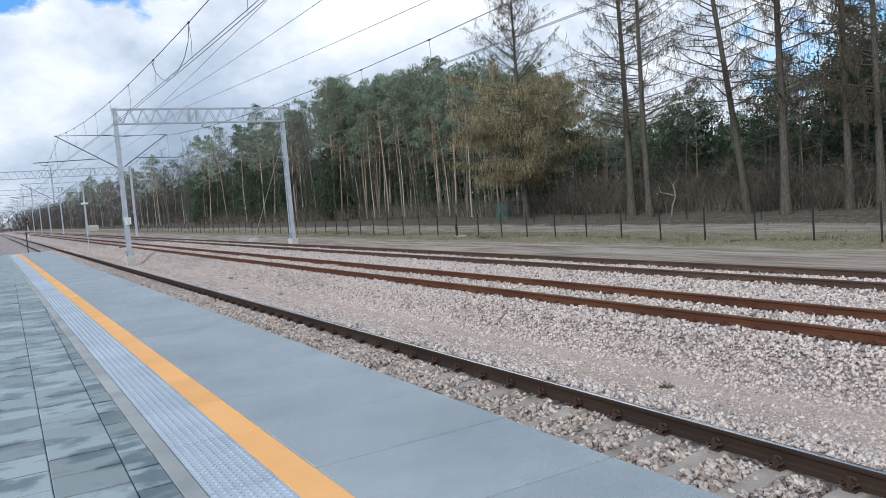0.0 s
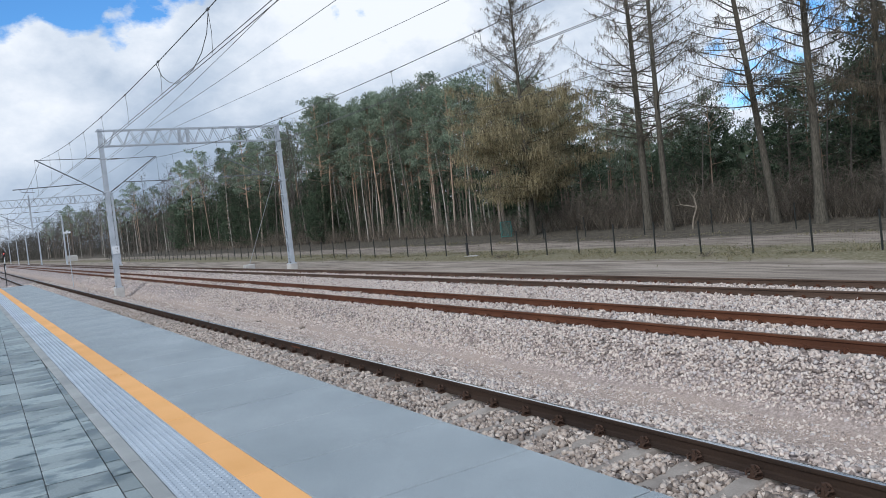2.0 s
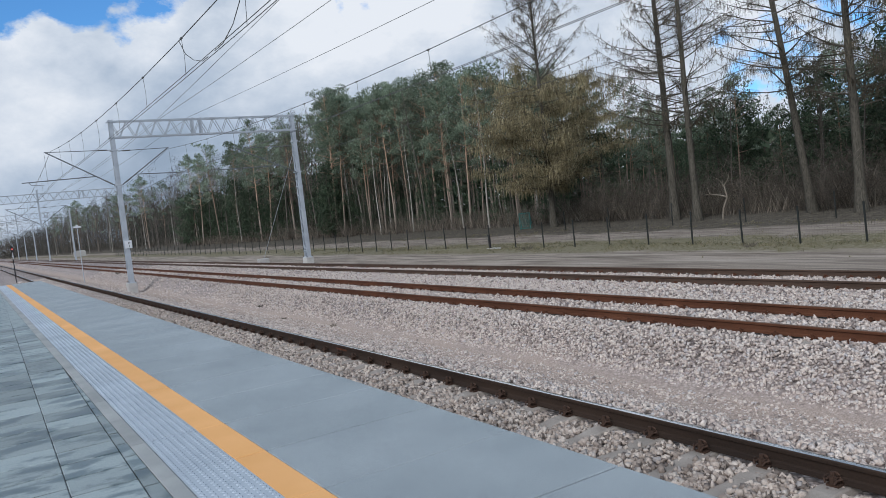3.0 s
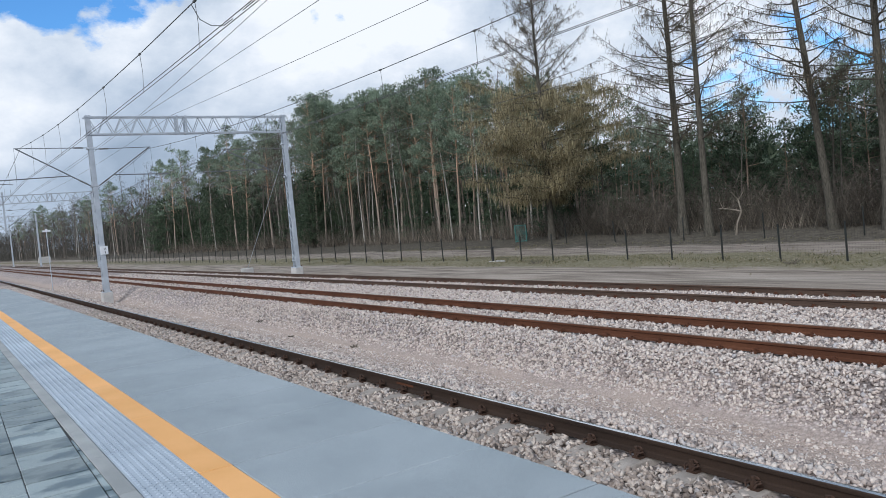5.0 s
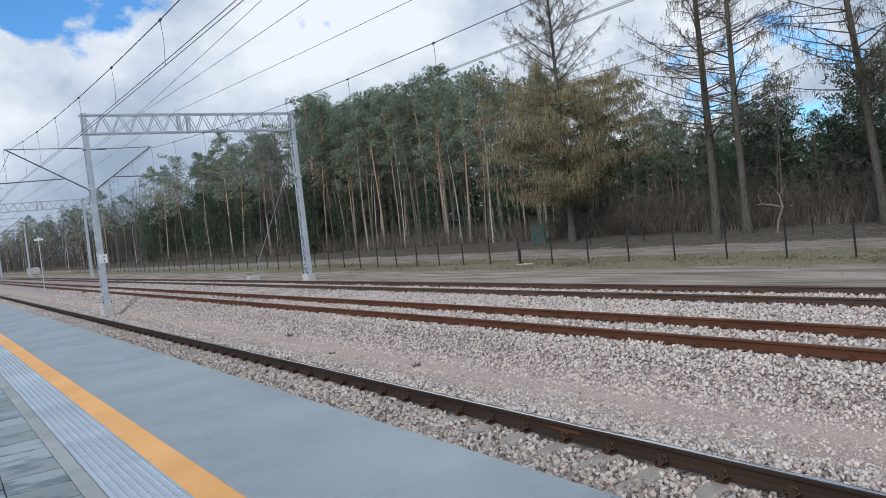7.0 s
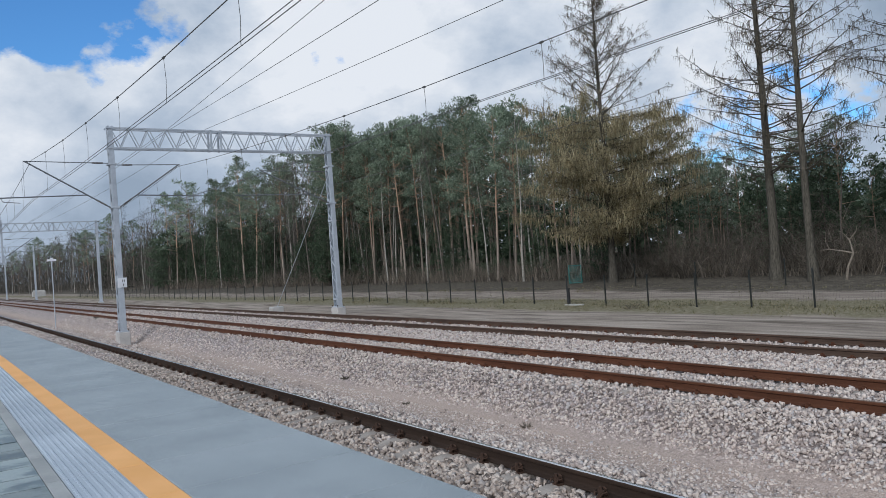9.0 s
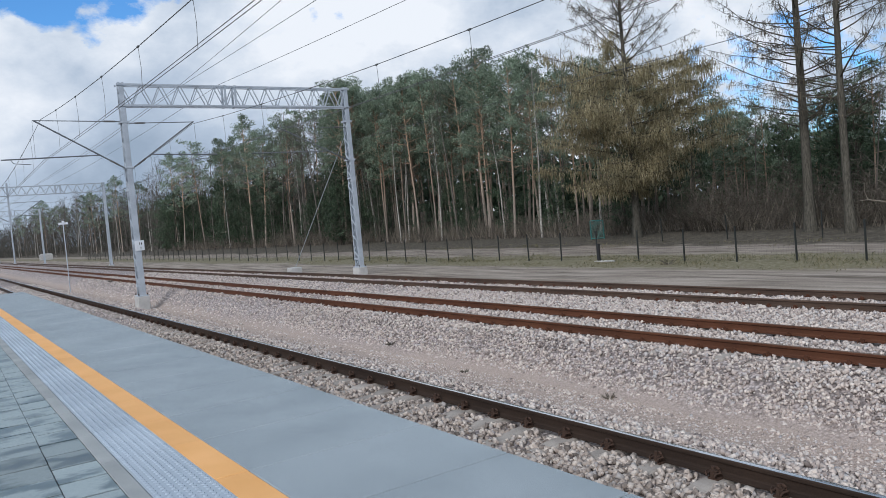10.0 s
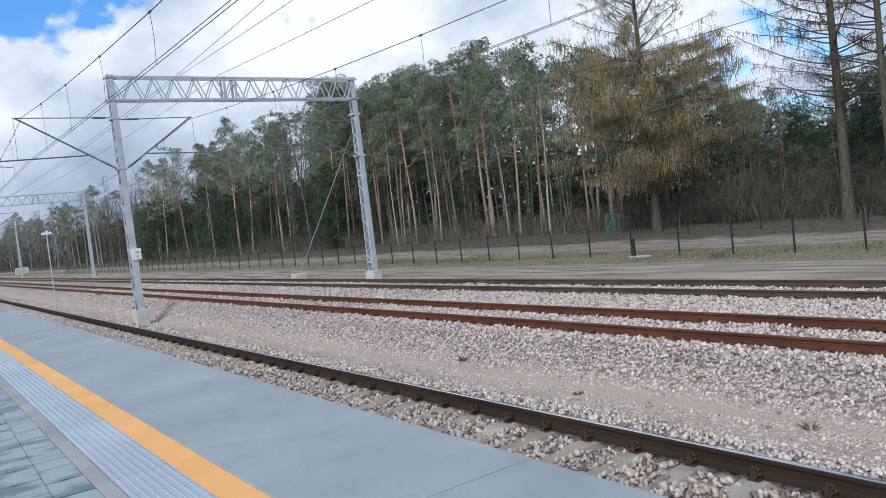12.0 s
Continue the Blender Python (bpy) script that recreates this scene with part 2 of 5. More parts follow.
def paver_material():
    n = Nodes("grey_paver", 0.6, 0.0, 0.45)
    n.coord = n.geo()
    wet = n.noise(1.9, 6, 0.62, (1, 1.7, 1))
    wf = n.ramp(wet, [(0.42, 0.0), (0.50, 1.0)])
    dry = n.mix(1.0, n.ramp(n.noise(140, 3), [(0.3, (0.228, 0.272, 0.284)), (0.7, (0.335, 0.388, 0.398))]), n.ramp(n.random(), [(0, 0.72), (1, 1.15)]), "MULTIPLY")
    damp = n.mix(1.0, dry, (0.34, 0.40, 0.42), "MULTIPLY")
    n.colour(n.mix(wf, damp, dry)).bump(n.noise(140, 3), 0.2, 0.002)
    n.rough(n.ramp(wf, [(0.0, 0.38), (1.0, 0.75)]))
    return n.mat


BALLAST = ballast_material("ballast_stone", [(0.0, (0.20, 0.165, 0.15)), (0.16, (0.40, 0.335, 0.305)), (0.5, (0.56, 0.475, 0.425)), (0.8, (0.68, 0.60, 0.54)), (1.0, (0.46, 0.43, 0.43))])
DIRTY_BALLAST = ballast_material("brake_dust_ballast", [(0.0, (0.14, 0.115, 0.10)), (0.25, (0.34, 0.28, 0.24)), (0.6, (0.50, 0.42, 0.365)), (0.88, (0.62, 0.54, 0.475)), (1.0, (0.36, 0.33, 0.32))])
GROUND = ground_material()
SLAB = slab_material()
PAVER = paver_material()
BORDER = two_scale("border_concrete", (0.25, 0.265, 0.265), (0.41, 0.42, 0.415), 150, 1.5, per_piece=0.1)
TACTILE = two_scale("tactile_concrete", (0.325, 0.375, 0.435), (0.425, 0.48, 0.545), 160, 1.2, per_piece=0.08)
YELLOW = two_scale("yellow_paint", (0.72, 0.36, 0.115), (0.85, 0.455, 0.18), 160, 1.5, per_piece=0.06)
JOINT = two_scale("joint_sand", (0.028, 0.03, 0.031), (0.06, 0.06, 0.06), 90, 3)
CONCRETE = two_scale("sleeper_concrete", (0.23, 0.20, 0.175), (0.40, 0.355, 0.315), 80, 4, per_piece=0.15)
FOUNDATION = two_scale("foundation_concrete", (0.36, 0.35, 0.34), (0.52, 0.50, 0.48), 60, 3)
RAIL_DARK = rust_material("rail_side_brown", [(0.3, (0.014, 0.009, 0.007)), (0.7, (0.05, 0.03, 0.02))])
RAIL_RUST = rust_material("rail_side_rust", [(0.3, (0.045, 0.018, 0.010)), (0.55, (0.098, 0.037, 0.018)), (0.75, (0.16, 0.066, 0.033))])
RAIL_TOP = two_scale("worn_rail_steel", (0.50, 0.53, 0.57), (0.66, 0.69, 0.72), 200, 3, 0.16, 1.0, 0.03)
RAIL_TOP_RUST = rust_material("rail_top_rust", [(0.3, (0.09, 0.06, 0.042)), (0.7, (0.18, 0.122, 0.088))], 0.6)
CLIP_STEEL = rust_material("fastener_steel", [(0.3, (0.022, 0.014, 0.011)), (0.7, (0.10, 0.055, 0.036))])
GALVANISED = two_scale("galvanised_steel", (0.36, 0.395, 0.44), (0.52, 0.56, 0.61), 30, 2.0, 0.45, 0.25, 0.05)
ARM_STEEL = two_scale("dull_steel_tube", (0.12, 0.13, 0.14), (0.21, 0.22, 0.235), 40, 3, 0.5, 0.4, 0.05)
CABLE = two_scale("aged_copper_wire", (0.10, 0.10, 0.098), (0.17, 0.17, 0.165), 50, 2, 0.5, 0.6, 0.0)
INSULATOR = two_scale("dark_insulator", (0.06, 0.058, 0.058), (0.12, 0.115, 0.11), 40, 3, 0.35)
FENCE = two_scale("dark_green_fence_paint", (0.010, 0.012, 0.011), (0.024, 0.027, 0.025), 60, 3, 0.5)
PINE_BARK = pine_bark()
BIRCH_BARK = birch_bark()
LARCH_BARK = bark("larch_bark", (0.032, 0.029, 0.023), (0.125, 0.114, 0.093))
TWIG = bark("bare_twigs", (0.065, 0.058, 0.05), (0.17, 0.15, 0.13))
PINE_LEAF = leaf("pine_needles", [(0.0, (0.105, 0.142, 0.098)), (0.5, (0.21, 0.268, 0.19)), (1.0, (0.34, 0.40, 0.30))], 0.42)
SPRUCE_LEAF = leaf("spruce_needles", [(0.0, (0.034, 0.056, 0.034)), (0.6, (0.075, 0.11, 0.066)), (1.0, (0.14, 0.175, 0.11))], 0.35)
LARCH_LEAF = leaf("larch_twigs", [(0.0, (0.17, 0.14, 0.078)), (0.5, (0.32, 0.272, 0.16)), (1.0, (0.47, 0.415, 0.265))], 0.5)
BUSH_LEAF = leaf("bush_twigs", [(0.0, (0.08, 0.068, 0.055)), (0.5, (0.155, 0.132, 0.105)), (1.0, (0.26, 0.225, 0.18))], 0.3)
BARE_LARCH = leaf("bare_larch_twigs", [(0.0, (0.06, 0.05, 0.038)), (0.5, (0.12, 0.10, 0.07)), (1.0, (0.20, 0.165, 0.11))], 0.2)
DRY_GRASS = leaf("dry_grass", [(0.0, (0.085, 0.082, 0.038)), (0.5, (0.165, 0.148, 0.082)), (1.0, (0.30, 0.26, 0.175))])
WHITE_PAINT = two_scale("white_plate", (0.58, 0.60, 0.63), (0.72, 0.74, 0.77), 40, 3, 0.5)
BLACK = two_scale("black_paint", (0.012, 0.012, 0.013), (0.03, 0.03, 0.032), 60, 3, 0.5)
GREEN_PAINT = two_scale("green_paint", (0.03, 0.12, 0.11), (0.06, 0.19, 0.17), 60, 3, 0.55)
RAIL_BROWN = rust_material("rail_side_dark_rust", [(0.3, (0.04, 0.026, 0.019)), (0.55, (0.08, 0.051, 0.037)), (0.75, (0.13, 0.088, 0.064))])
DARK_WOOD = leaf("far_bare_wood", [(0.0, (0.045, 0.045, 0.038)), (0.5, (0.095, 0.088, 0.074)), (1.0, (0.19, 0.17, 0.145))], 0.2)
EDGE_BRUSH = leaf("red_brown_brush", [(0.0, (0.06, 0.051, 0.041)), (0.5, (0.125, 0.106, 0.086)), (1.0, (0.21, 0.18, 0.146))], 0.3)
PALE_BARK = bark("pale_bark", (0.14, 0.12, 0.095), (0.27, 0.235, 0.19))
red = Nodes("red_lamp", 0.3)
red.colour((0.6, 0.03, 0.03))
red.b.inputs["Emission Color"].default_value = (1.0, 0.10, 0.08, 1)
red.b.inputs["Emission Strength"].default_value = 3.0
RED_LAMP = red.mat

# ---------------------------------------------------------------- mesh helpers


def mesh_of(name, verts, faces, material, smooth=False):
    me = bpy.data.meshes.new(name)
    me.from_pydata([tuple(v) for v in verts], [], faces)
    me.materials.append(material)
    if smooth:
        me.shade_smooth()
    me.update()
    return me


def part(name, data, material, parent, label="", m=None):
    """Links a bmesh or a mesh as one object under a thing or a part."""
    if isinstance(data, bmesh.types.BMesh):
        me = bpy.data.meshes.new(name)
        data.to_mesh(me)
        data.free()
        me.materials.append(material)
    else:
        me = data
    ob = new(name, me)
    if parent is not None:
        ob.parent = parent
    if m is not None:
        ob.matrix_basis = m
    return tagged(ob, label)


def box_bm(cx, cy, cz, sx, sy, sz, bevel=0.0, turn=None):
    bm = bmesh.new()
    bmesh.ops.create_cube(bm, size=1, matrix=Matrix.Diagonal((sx, sy, sz, 1)))
    if bevel:
        bmesh.ops.bevel(bm, geom=bm.edges[:], offset=bevel, segments=1, affect="EDGES")
    m = Matrix.Translation((cx, cy, cz))
    bmesh.ops.transform(bm, matrix=m @ turn if turn else m, verts=bm.verts)
    return bm


def join_bm(*bms):
    out = bms[0]
    for b in bms[1:]:
        me = bpy.data.meshes.new("tmp")
        b.to_mesh(me)
        b.free()
        out.from_mesh(me)
        bpy.data.meshes.remove(me)
    return out


class Soup:
    """Verts and faces gathered for one mesh."""

    def __init__(self):
        self.v, self.f = [], []

    def tube(self, pts, radii, sides=6, cap=True):
        pts = [Vector(p) for p in pts]
        if isinstance(radii, (int, float)):
            radii = [radii] * len(pts)
        base = len(self.v)
        for i, p in enumerate(pts):
            d = (pts[min(i + 1, len(pts) - 1)] - pts[max(i - 1, 0)]).normalized()
            a = d.cross(Vector((0, 0, 1)) if abs(d.z) < 0.9 else Vector((0, 1, 0))).normalized()
            b = d.cross(a)
            for k in range(sides):
                w = 2 * math.pi * (k + 0.5) / sides
                self.v.append(p + (a * math.cos(w) + b * math.sin(w)) * radii[i])
        for i in range(len(pts) - 1):
            for k in range(sides):
                a0, a1 = base + i * sides + k, base + i * sides + (k + 1) % sides
                self.f.append((a0, a0 + sides, a1 + sides, a1))
        if cap:
            self.f.append(tuple(base + k for k in range(sides)))
            e = base + (len(pts) - 1) * sides
            self.f.append(tuple(e + sides - 1 - k for k in range(sides)))

    def bar(self, a, b, w, h=None):
        """A square bar from a to b."""
        self.tube([a, b], w * 0.7071, 4)

    def box(self, x0, x1, y0, y1, z0, z1):
        b = len(self.v)
        self.v += [Vector(p) for p in ((x0, y0, z0), (x1, y0, z0), (x1, y1, z0), (x0, y1, z0), (x0, y0, z1), (x1, y0, z1), (x1, y1, z1), (x0, y1, z1))]
        self.f += [tuple(b + i for i in q) for q in ((0, 3, 2, 1), (4, 5, 6, 7), (0, 1, 5, 4), (1, 2, 6, 5), (2, 3, 7, 6), (3, 0, 4, 7))]

    def blade(self, p, d, n, length, width):
        """A slim pointed leaf from p along d."""
        s = d.cross(n)
        if s.length < 1e-4:
            s = d.orthogonal()
        s = s.normalized() * width
        b = len(self.v)
        self.v += [p, p + d * length * 0.5 + s, p + d * length, p + d * length * 0.5 - s]
        self.f.append((b, b + 1, b + 2, b + 3))

    def strip(self, p, q, width, side):
        b = len(self.v)
        s = side * width
        self.v += [p - s, p + s, q + s * 0.3, q - s * 0.3]
        self.f.append((b, b + 1, b + 2, b + 3))

    def mesh(self, name, material, smooth=False):
        return mesh_of(name, self.v, self.f, material, smooth)


def thing(name, x=0, y=0, z=0, rz=0, label="", category="", group="", kind=""):
    e = new(name)
    e.matrix_basis = pose(x, y, z, 0, 0, rz)
    e.empty_display_size = 0.2
    return tagged(e, label, category, group, kind)

# ---------------------------------------------------------------- ground
PROFILE = [(-3000, -6.0), (-400, -1.2), (-14, -1.0), (2.7, -0.95), (3.1, -0.84), (5.9, -0.84), (6.25, -0.90), (7.35, -1.44), (8.1, -1.53), (8.6, -1.50),
           (9.35, -0.98), (9.6, -0.905), (12.3, -0.905), (12.8, -0.95), (13.7, -0.99), (14.2, -0.97), (17.0, -0.985), (18.0, -1.18), (21, -1.25), (27.4, -1.40),
           (30, -1.38), (35, -1.32), (39, -1.1), (46, -0.85), (80, -0.5), (300, 0.0), (3000, -6.0)]
PX, PZ = [p[0] for p in PROFILE], [p[1] for p in PROFILE]


def base_height(x):
    return float(np.interp(x, PX, PZ))


def ground_height(x, y):
    z = base_height(x)
    if 17.5 < x < 200:
        z += 0.10 * noise.noise((x * 0.25, y * 0.12, 0.3)) + 0.03 * noise.noise((x * 1.1, y * 0.9, 4.0))
    elif 2.7 < x <= 17.5:
        z += 0.03 * noise.noise((x * 0.9, y * 0.6, 9.0))
    return z


def spaced(*runs):
    out = []
    for a, b, step in runs:
        out += list(np.arange(a, b, step))
    return out


gx = spaced((-3000, -400, 650), (-400, -20, 95), (-20, 2.5, 4.5), (2.5, 18, 0.25), (18, 40, 0.55), (40, 80, 4), (80, 400, 40), (400, 3001, 520))
gy = spaced((-3000, -300, 540), (-300, -40, 52), (-40, -4, 6), (-4, 60, 0.5), (60, 130, 2.0), (130, 400, 15), (400, 3001, 520))
# under the loose stones the bed lies a little lower
gv = [(x, y, ground_height(x, y) - (0.03 if (3.2 < x < 6.9 or 8.9 < x < 17.0) and -4 < y < 40 else 0.0)) for y in gy for x in gx]
nx = len(gx)
gf = [(j * nx + i, j * nx + i + 1, (j + 1) * nx + i + 1, (j + 1) * nx + i) for j in range(len(gy) - 1) for i in range(nx - 1)]
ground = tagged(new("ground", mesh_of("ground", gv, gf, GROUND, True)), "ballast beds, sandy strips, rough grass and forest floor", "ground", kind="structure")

# ---------------------------------------------------------------- platform
EDGE, YELLOW_R, YELLOW_L, TACTILE_L, BORDER_L = 2.953, 1.568, 1.340, 0.945, 0.828
PLAT_END, PLAT_START, SLAB_LEN, SLAB_PHASE = 51.6, -6.0, 1.051, 4.05
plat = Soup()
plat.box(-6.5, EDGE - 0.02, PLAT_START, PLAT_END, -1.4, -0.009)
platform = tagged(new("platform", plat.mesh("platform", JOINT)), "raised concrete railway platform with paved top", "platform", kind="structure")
lip = Soup()
lip.box(EDGE - 0.35, EDGE - 0.16, PLAT_START, PLAT_END - 0.1, -1.2, -0.14)
part("edge_wall", lip.mesh("edge_wall", FOUNDATION), FOUNDATION, platform)


def top_piece(sx, sy, sz, bevel, material, name):
    """A slab lying with its top face at z 0, centred in plan."""
    bm = box_bm(0, 0, -sz / 2, sx, sy, sz, bevel)
    me = bpy.data.meshes.new(name)
    bm.to_mesh(me)
    bm.free()
    me.materials.append(material)
    return me


def tactile_mesh(sx, sy):
    s = Soup()
    s.box(-sx / 2, sx / 2, -sy / 2, sy / 2, -0.06, 0.0)
    nx_, ny_ = 7, 18
    for i in range(nx_):
        for j in range(ny_):
            cx, cy = (i + 0.5) / nx_ * sx - sx / 2, (j + 0.5) / ny_ * sy - sy / 2
            b = len(s.v)
            for r, z in ((0.0165, 0.0), (0.011, 0.0065)):
                s.v += [Vector((cx + r * math.cos(k * math.pi / 3), cy + r * math.sin(k * math.pi / 3), z)) for k in range(6)]
            s.f += [(b + k, b + (k + 1) % 6, b + 6 + (k + 1) % 6, b + 6 + k) for k in range(6)]
            s.f.append(tuple(b + 6 + k for k in range(6)))
    return s.mesh("tactile_tile", TACTILE)


# ---------------------------------------------------------------- tracks
Y0, Y1 = -8.0, 420.0


def rail_section():
    """Half outline of a flat-bottomed rail, from the foot up; the top is z 0."""
    half = [(0.0625, -0.16), (0.0625, -0.149), (0.02, -0.135), (0.009, -0.12), (0.009, -0.05), (0.034, -0.038), (0.036, -0.012), (0.028, -0.002), (0.012, 0.0)]
    return half + [(-x, z) for x, z in reversed(half)]


def rail_mesh(name, side, top):
    sec = rail_section()
    ys = [Y0, 0, 10, 20, 30, 45, 60, 90, 130, 200, 300, Y1]
    verts = [(x, y, z) for y in ys for x, z in sec]
    k = len(sec)
    faces, mats = [], []
    for j in range(len(ys) - 1):
        for i in range(k):
            i2 = (i + 1) % k
            faces.append((j * k + i, j * k + i2, (j + 1) * k + i2, (j + 1) * k + i))
            mats.append(1 if 7 <= i <= 9 else 0)
    faces.append(tuple(range(k)))
    mats.append(0)
    me = mesh_of(name, verts, faces, side)
    me.materials.append(top)
    me.polygons.foreach_set("material_index", mats)
    me.update()
    return me


def sleeper_mesh():
    """A prestressed sleeper: raised seats, a dip in the middle, sloped flanks. Top of the seats z 0."""
    xs = [-1.3, -1.24, -0.95, -0.5, -0.3, 0.3, 0.5, 0.95, 1.24, 1.3]
    tops = [-0.05, -0.015, 0.0, 0.0, -0.035, -0.035, 0.0, 0.0, -0.015, -0.05]
    verts, faces = [], []
    for x, z in zip(xs, tops):
        verts += [(x, -0.15, -0.2), (x, -0.10, z - 0.012), (x, -0.085, z), (x, 0.085, z), (x, 0.10, z - 0.012), (x, 0.15, -0.2)]
    for i in range(len(xs) - 1):
        for k in range(5):
            a = i * 6 + k
            faces.append((a, a + 6, a + 7, a + 1))
    faces += [tuple(range(6)), tuple(len(verts) - 1 - k for k in range(6))]
    return mesh_of("sleeper", verts, faces, CONCRETE)


def fastener_mesh(material):
    """A base plate with a spring clip, its bolt and nut, lying on one side of a rail (towards -x)."""
    s = Soup()
    s.box(-0.125, -0.055, -0.05, 0.05, 0.0, 0.018)
    for w in (-1, 1):
        s.tube([(-0.07, w * 0.055, 0.035), (-0.10, w * 0.066, 0.066), (-0.14, w * 0.052, 0.064), (-0.155, w * 0.035, 0.035)], 0.009, 5)
        s.tube([(-0.06, w * 0.022, 0.06), (-0.10, w * 0.026, 0.072), (-0.145, w * 0.032, 0.06)], 0.008, 5)
    s.tube([(-0.112, 0, 0.02), (-0.112, 0, 0.082)], 0.026, 6)
    s.tube([(-0.112, 0, 0.08), (-0.112, 0, 0.115)], 0.016, 6)
    # the coiled spring, a thick ring on the rail side
    ring = [(-0.072, 0.036 * math.cos(k * math.pi / 5), 0.058 + 0.036 * math.sin(k * math.pi / 5)) for k in range(11)]
    s.tube(ring, 0.013, 5)
    return s.mesh("fastener", material)


SLEEPER, FASTENER, RUSTY_FASTENER = sleeper_mesh(), fastener_mesh(CLIP_STEEL), fastener_mesh(RAIL_RUST)
TRACKS = [("first", 4.53, -0.640, RAIL_DARK, RAIL_TOP, "railway track with polished running rails on concrete sleepers"),
          ("second", 10.87, -0.736, RAIL_RUST, RAIL_TOP_RUST, "railway track with orange-rusted rails in pale ballast"),
          ("third", 15.54, -0.815, RAIL_BROWN, RAIL_TOP_RUST, "railway track with brown-rusted rails in pale ballast")]
SLEEPER_PHASE = 8.385
for which, cx, top, side_mat, top_mat, words in TRACKS:
    track = thing("railway_track", cx, 0, 0, 0, words, "railway track", "parallel tracks", "structure")
    rme = rail_mesh("rail", side_mat, top_mat)
    for sgn in (-1, 1):
        part("rail", rme, side_mat, track, m=pose(sgn * 0.7525, 0, top))
    far = 78 if which == "first" else 66
    y = SLEEPER_PHASE - 0.6 * 18 + (0 if which == "first" else 0.23)
    while y < far:
        sl = part("sleeper", SLEEPER, CONCRETE, track, m=pose(random.uniform(-0.01, 0.01), y, top - 0.172, 0, 0, random.uniform(-0.5, 0.5)))
        for x, turn in ((-0.7525, 0), (-0.7525, 180), (0.7525, 0), (0.7525, 180)):
            if (which == "first" and x < 0) or (which != "first" and (turn == 180 or y > 45)):
                continue
            part("fastener", FASTENER if which == "first" else RUSTY_FASTENER, None, sl, m=pose(x, 0, 0.0 if which == "first" else -0.03, 0, 0, turn))
        y += 0.6

# ---------------------------------------------------------------- overhead line portals
GIRD_TOP, GIRD_BOT = 8.72, 7.66
MAST_L, MAST_R = 7.84, 19.06


def laced_mast(s, x, z0, z1, w0, w1, d0, d1, steps):
    """Two channels with broad webs across the line, laced by zigzag flats on the two narrow sides."""
    def at(k, sx, sy):
        f = k / steps
        return Vector((x + sx * (w0 + (w1 - w0) * f) / 2, sy * (d0 + (d1 - d0) * f) / 2, z0 + (z1 - z0) * f))
    for sy in (-1, 1):
        b = len(s.v)
        for k in (0, steps):
            for sx, dy in ((-1, 0), (1, 0), (1, -0.012), (-1, -0.012)):
                s.v.append(at(k, sx, sy) + Vector((0, sy * -dy, 0)))
        s.f += [(b, b + 1, b + 5, b + 4), (b + 1, b + 2, b + 6, b + 5), (b + 2, b + 3, b + 7, b + 6), (b + 3, b, b + 4, b + 7), (b + 4, b + 5, b + 6, b + 7)]
        for sx in (-1, 1):
            e = Vector((0, -sy * 0.04, 0))
            s.bar(at(0, sx, sy) + e, at(steps, sx, sy) + e, 0.05)
            s.bar(at(0, sx, sy), at(steps, sx, sy), 0.022)
    for sx in (-1, 1):
        for k in range(steps):
            a = -1 if k % 2 else 1
            s.bar(at(k, sx, a), at(k + 1, sx, -a), 0.05)
    for sx in (-1, 1):
        for k in (0, 1, steps // 2, steps):
            s.bar(at(k, sx, -1), at(k, sx, 1), 0.09)


